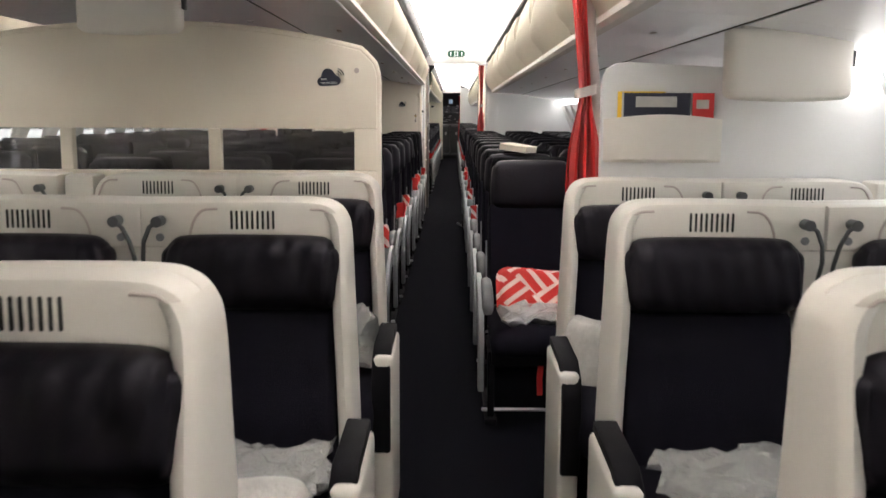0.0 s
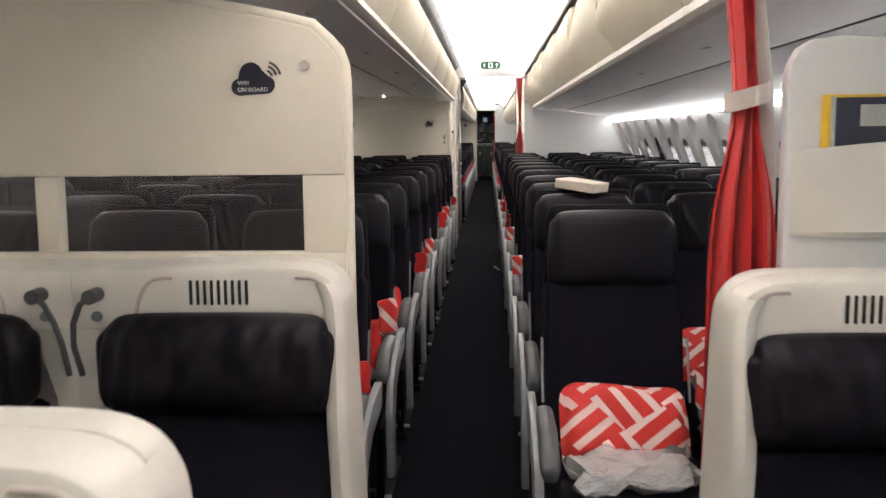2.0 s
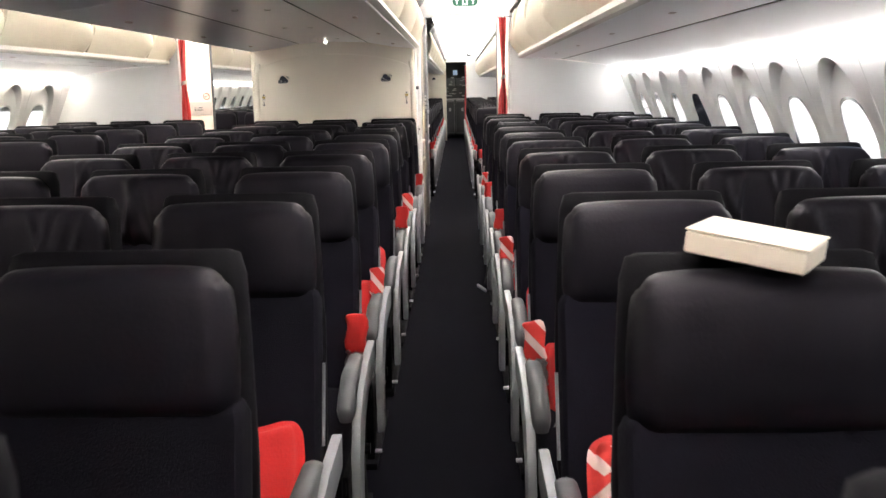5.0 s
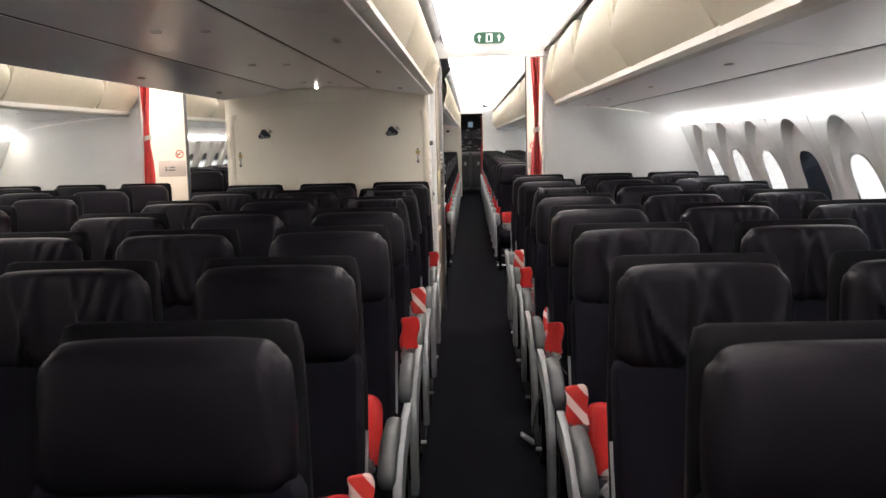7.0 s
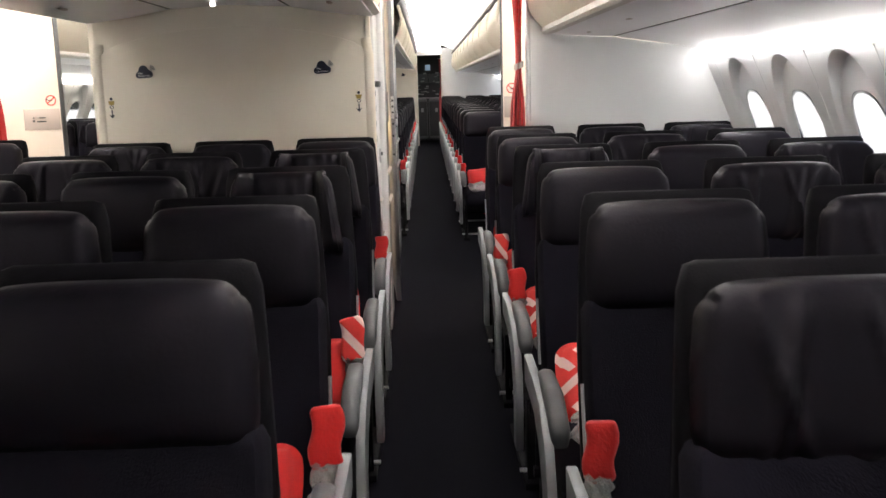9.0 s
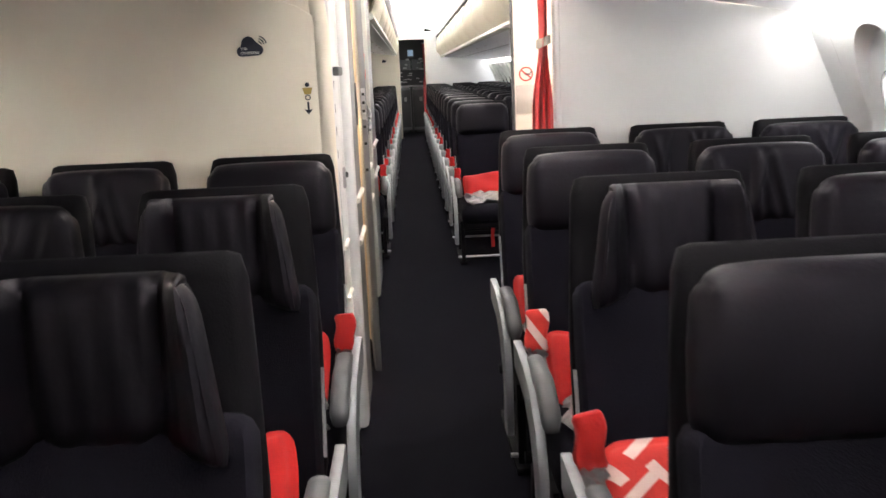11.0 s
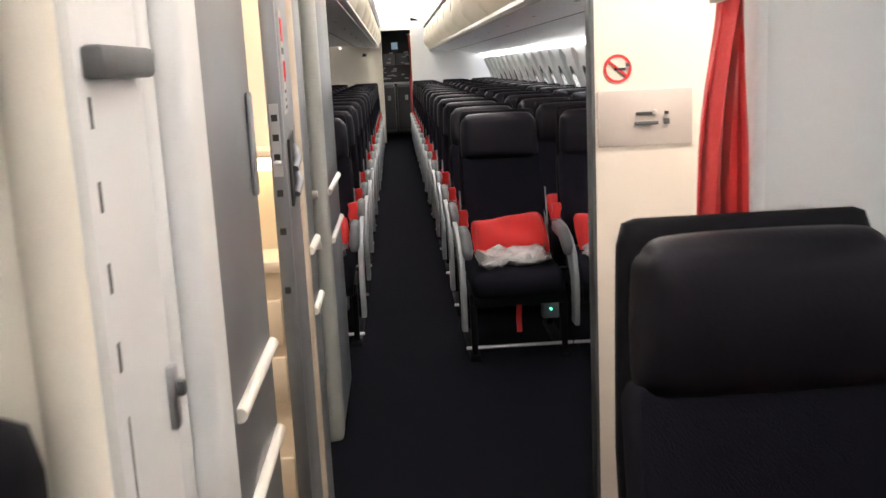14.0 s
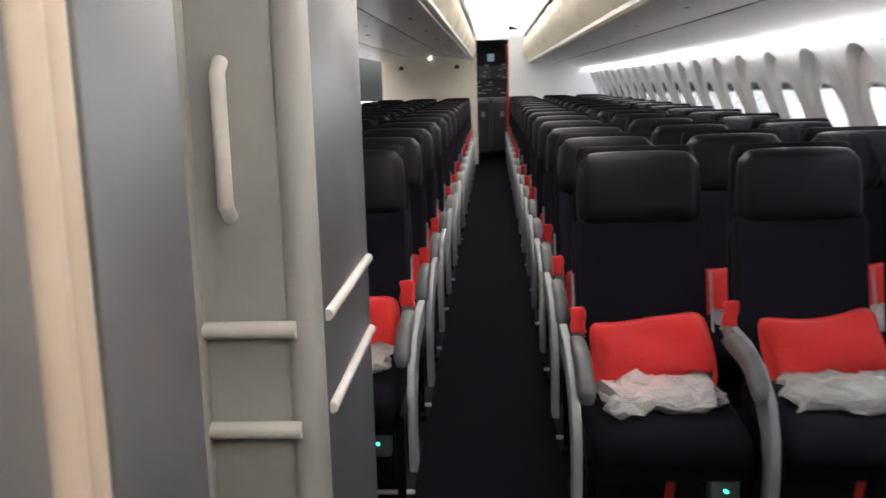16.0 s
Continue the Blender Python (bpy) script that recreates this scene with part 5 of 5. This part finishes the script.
def put_pillow(x, y, kind, dx=0.0, lean=18, roll=0.0, group="pillows on the seats"):
    label = "red cotton airline pillow with pale printed strokes" if kind == 2 else "plain red cotton airline pillow on a seat"
    p = tagged(new("pillow", PILLOWS[kind]), label, "pillow", group)
    p.matrix_basis = pose(x + dx, y - 0.215, 0.485, -lean - 16, roll, rnd.uniform(-4, 4))
    return p


def put_blanket(x, y, k, dx=0.0):
    b = tagged(new("blanket", BLANKETS[k % 2]), "folded white blanket in clear foil on a seat", "blanket", "wrapped blankets")
    b.matrix_basis = pose(x + dx, y - 0.44, 0.436, 3, 0, rnd.uniform(-8, 8))
    w = part("foil_wrap", WRAPS[k % 2], FOIL, b, "crumpled clear foil wrap")
    w.matrix_basis = pose(0, 0, 0.004)
    w.visible_shadow = False


POUCH = mesh_of(pad(bm_new(), (0, 0, 0.055), (0.062, 0.03, 0.12), 0.012, (6, 3, 8), lambda u, v, w, co: (0.004 * math.sin(5 * w), -0.006 * w, 0.004 * u)), RED)
POUCH_PRINT = mesh_of(pad(bm_new(), (0, 0, 0.055), (0.062, 0.03, 0.12), 0.012, (6, 3, 8), lambda u, v, w, co: (0.004 * math.sin(4 * w), -0.004 * w, 0.004 * u)), REDPRINT)
POUCH_END = mesh_of(pad(bm_new(), (0, 0, -0.034), (0.056, 0.028, 0.085), 0.01, (6, 3, 7), lambda u, v, w, co: (0.005 * math.sin(9 * w + 4 * u), 0.007 * math.sin(8 * u + 5 * w), 0.004 * math.sin(7 * u))), FOIL, False)


# along the aisle these red pouches stand in for pillow edges
def put_pouch(x, y, printed=False, size=1.0):
    p = tagged(new("headset_pouch", POUCH_PRINT if printed else POUCH), "red pouch with foil end tucked between seat backs", "headset pouch", "headset pouches")
    p.matrix_basis = pose(x, y - 0.20, 0.56 - rnd.uniform(0, 0.03), -10, rnd.uniform(-7, 7), rnd.uniform(-14, 14)) @ Matrix.Diagonal((size, 1, size, 1))
    part("foil_end", POUCH_END, FOIL, p)


for n, y in enumerate(ROW_R):
    for c, x in enumerate(XR):
        if rnd.random() < 0.85 or n < 2:
            put_pillow(x, y, 2 if (n in (0, 2) or rnd.random() < 0.35) else rnd.choice((0, 1)), rnd.uniform(-0.02, 0.02), 18, rnd.uniform(-3, 3))
            put_blanket(x, y, n + c)
        put_pouch(x + 0.243, y, rnd.random() < 0.4)
for n, y in enumerate(ROW_L):
    for c, x in enumerate(XL):
        if rnd.random() < 0.85:
            put_pillow(x, y, 2 if rnd.random() < 0.3 else rnd.choice((0, 1)), rnd.uniform(-0.02, 0.02), 18, rnd.uniform(-3, 3))
            put_blanket(x, y, n + c)
        put_pouch(x - 0.243, y, rnd.random() < 0.4)
    if n not in (2, 5, 8):
        put_pouch(XL[0] + 0.21, y, n % 3 == 1, rnd.uniform(0.8, 1.15))
for n, y in enumerate(ROW_R):
    if n > 2 and n % 3 != 1:
        put_pouch(XR[0] - 0.205, y, n % 2 == 1)
for ys, xs, e in ((AFT_R, XR, 1), (AFT_L, XL, -1)):
    for n, y in enumerate(ys):
        for c, x in enumerate(xs):
            if n < 6:
                put_pillow(x, y, rnd.choice((0, 1)), rnd.uniform(-0.02, 0.02), 22, -4 * e)
                put_blanket(x, y, n + c)
            put_pouch(x + 0.243 * e, y, rnd.random() < 0.2, rnd.uniform(0.6, 0.75))
        if n not in (3, 7):
            put_pouch(xs[0] - 0.205 * e, y, False, rnd.uniform(0.6, 0.85))

# orange demonstration belt over the second window-side seat
belt = thing("orange_belt", "orange webbing belt with steel buckle over a head pad", "belt")
bm = bm_new()
rows_ = []
for k in range(29):
    u = k / 28
    if u < 0.12:
        p = (0.868, 4.39 - 0.12 * (u / 0.12), 1.088 + 0.006 * math.sin(math.pi * u / 0.12))
    else:
        v = (u - 0.12) / 0.88
        p = (0.868 + 0.01 * v, 4.27 - 0.02 * math.sin(v * 3) - 0.06 * v, 1.088 - 0.37 * v)
    tw = 0.9 * math.exp(-(((u - 0.40) / 0.07) ** 2))
    c, s_ = math.cos(tw), math.sin(tw)
    rows_.append([(p[0] - 0.021 * c, p[1] - 0.02 * s_, p[2] - 0.010 * s_), (p[0], p[1] - 0.012 * s_, p[2]), (p[0] + 0.021 * c, p[1] + 0.02 * s_, p[2] + 0.012 * s_)])
sheet(bm, rows_)
part("webbing", thicken(bm, 0.003), ORANGE, belt)
bm = rbox(bm_new(), (0.868 + 0.014, 4.24, 0.945), (0.05, 0.014, 0.045), 0.005, 2, Matrix.Rotation(radians(40), 4, "Y"))
part("slide_loop", bm, ORANGE, belt)
part("buckle", rbox(bm_new(), (0.878, 4.195, 0.71), (0.058, 0.016, 0.05), 0.006, 2), METAL, belt)

# booklet on a head pad
b = thing("booklet", "cream paperback booklet lying on a head pad", "booklet")
TURNED = Matrix.Rotation(radians(-32), 4, "Z") @ Matrix.Rotation(radians(7), 4, "Y")
part("page_block", rbox(bm_new(), (0, 0, 0), (0.165, 0.13, 0.032), 0.003, 1), PAPER, b)
part("cover", rbox(bm_new(), (0, 0.001, 0.018), (0.168, 0.133, 0.0025), 0.001, 1), PAPER, b)
b.matrix_basis = Matrix.Translation((0.472, 5.205, 1.098)) @ TURNED

# loose belt end hanging into the aisle
lb = thing("loose_belt", "black seat belt with steel tongue hanging into the aisle", "belt")
bm = bm_new()
pts = [(0.33, 8.954, 0.47), (0.285, 8.924, 0.53), (0.25, 8.904, 0.50), (0.21, 8.894, 0.37), (0.19, 8.889, 0.27)]
sheet(bm, [[(x, y - 0.022, z), (x, y + 0.022, z)] for x, y, z in pts])
part("webbing", thicken(bm, 0.003), BLACK, lb)
part("tongue", rbox(bm_new(), (0.175, 8.889, 0.245), (0.06, 0.045, 0.012), 0.004, 1, Matrix.Rotation(radians(35), 4, "Y")), METAL, lb)

# things left on the premium seats
for x, y, k in ((-0.33, 2.16, 0), (0.70, 2.16, 1), (-0.32, 3.2, 1)):
    w = tagged(new("wrapped_blanket", BLANKETS[k]), "grey-white blanket wrapped in crinkled clear plastic", "blanket", "wrapped blankets")
    w.matrix_basis = pose(x + 0.02, y - 0.24, 0.50, 8, 0, 10)
    f = part("plastic_wrap", WRAPS[k], FOIL, w, "crinkled clear plastic wrap")
    f.matrix_basis = pose(0, 0, 0.005)
    f.visible_shadow = False
bag = tagged(new("plastic_bag", BAG), "crumpled clear plastic bag on a premium seat", "plastic bag")
bag.matrix_basis = pose(-0.20, 2.98, 0.565, 0, 8, 15)
CASE = pillow_mesh(FLEECE, 0.40, 0.30, 0.13, 9)
for x, y, lean in ((0.552, 3.08, 12), (-0.26, 1.86, 75)):
    p = tagged(new("pillow", CASE), "soft cream pillow in a white cotton case", "pillow", "premium pillows")
    p.matrix_basis = pose(x, y - 0.24, 0.515 if lean < 60 else 0.52, -lean, 6, -38 if lean < 60 else 6) @ Matrix.Diagonal((0.58, 0.8, 0.85, 1))
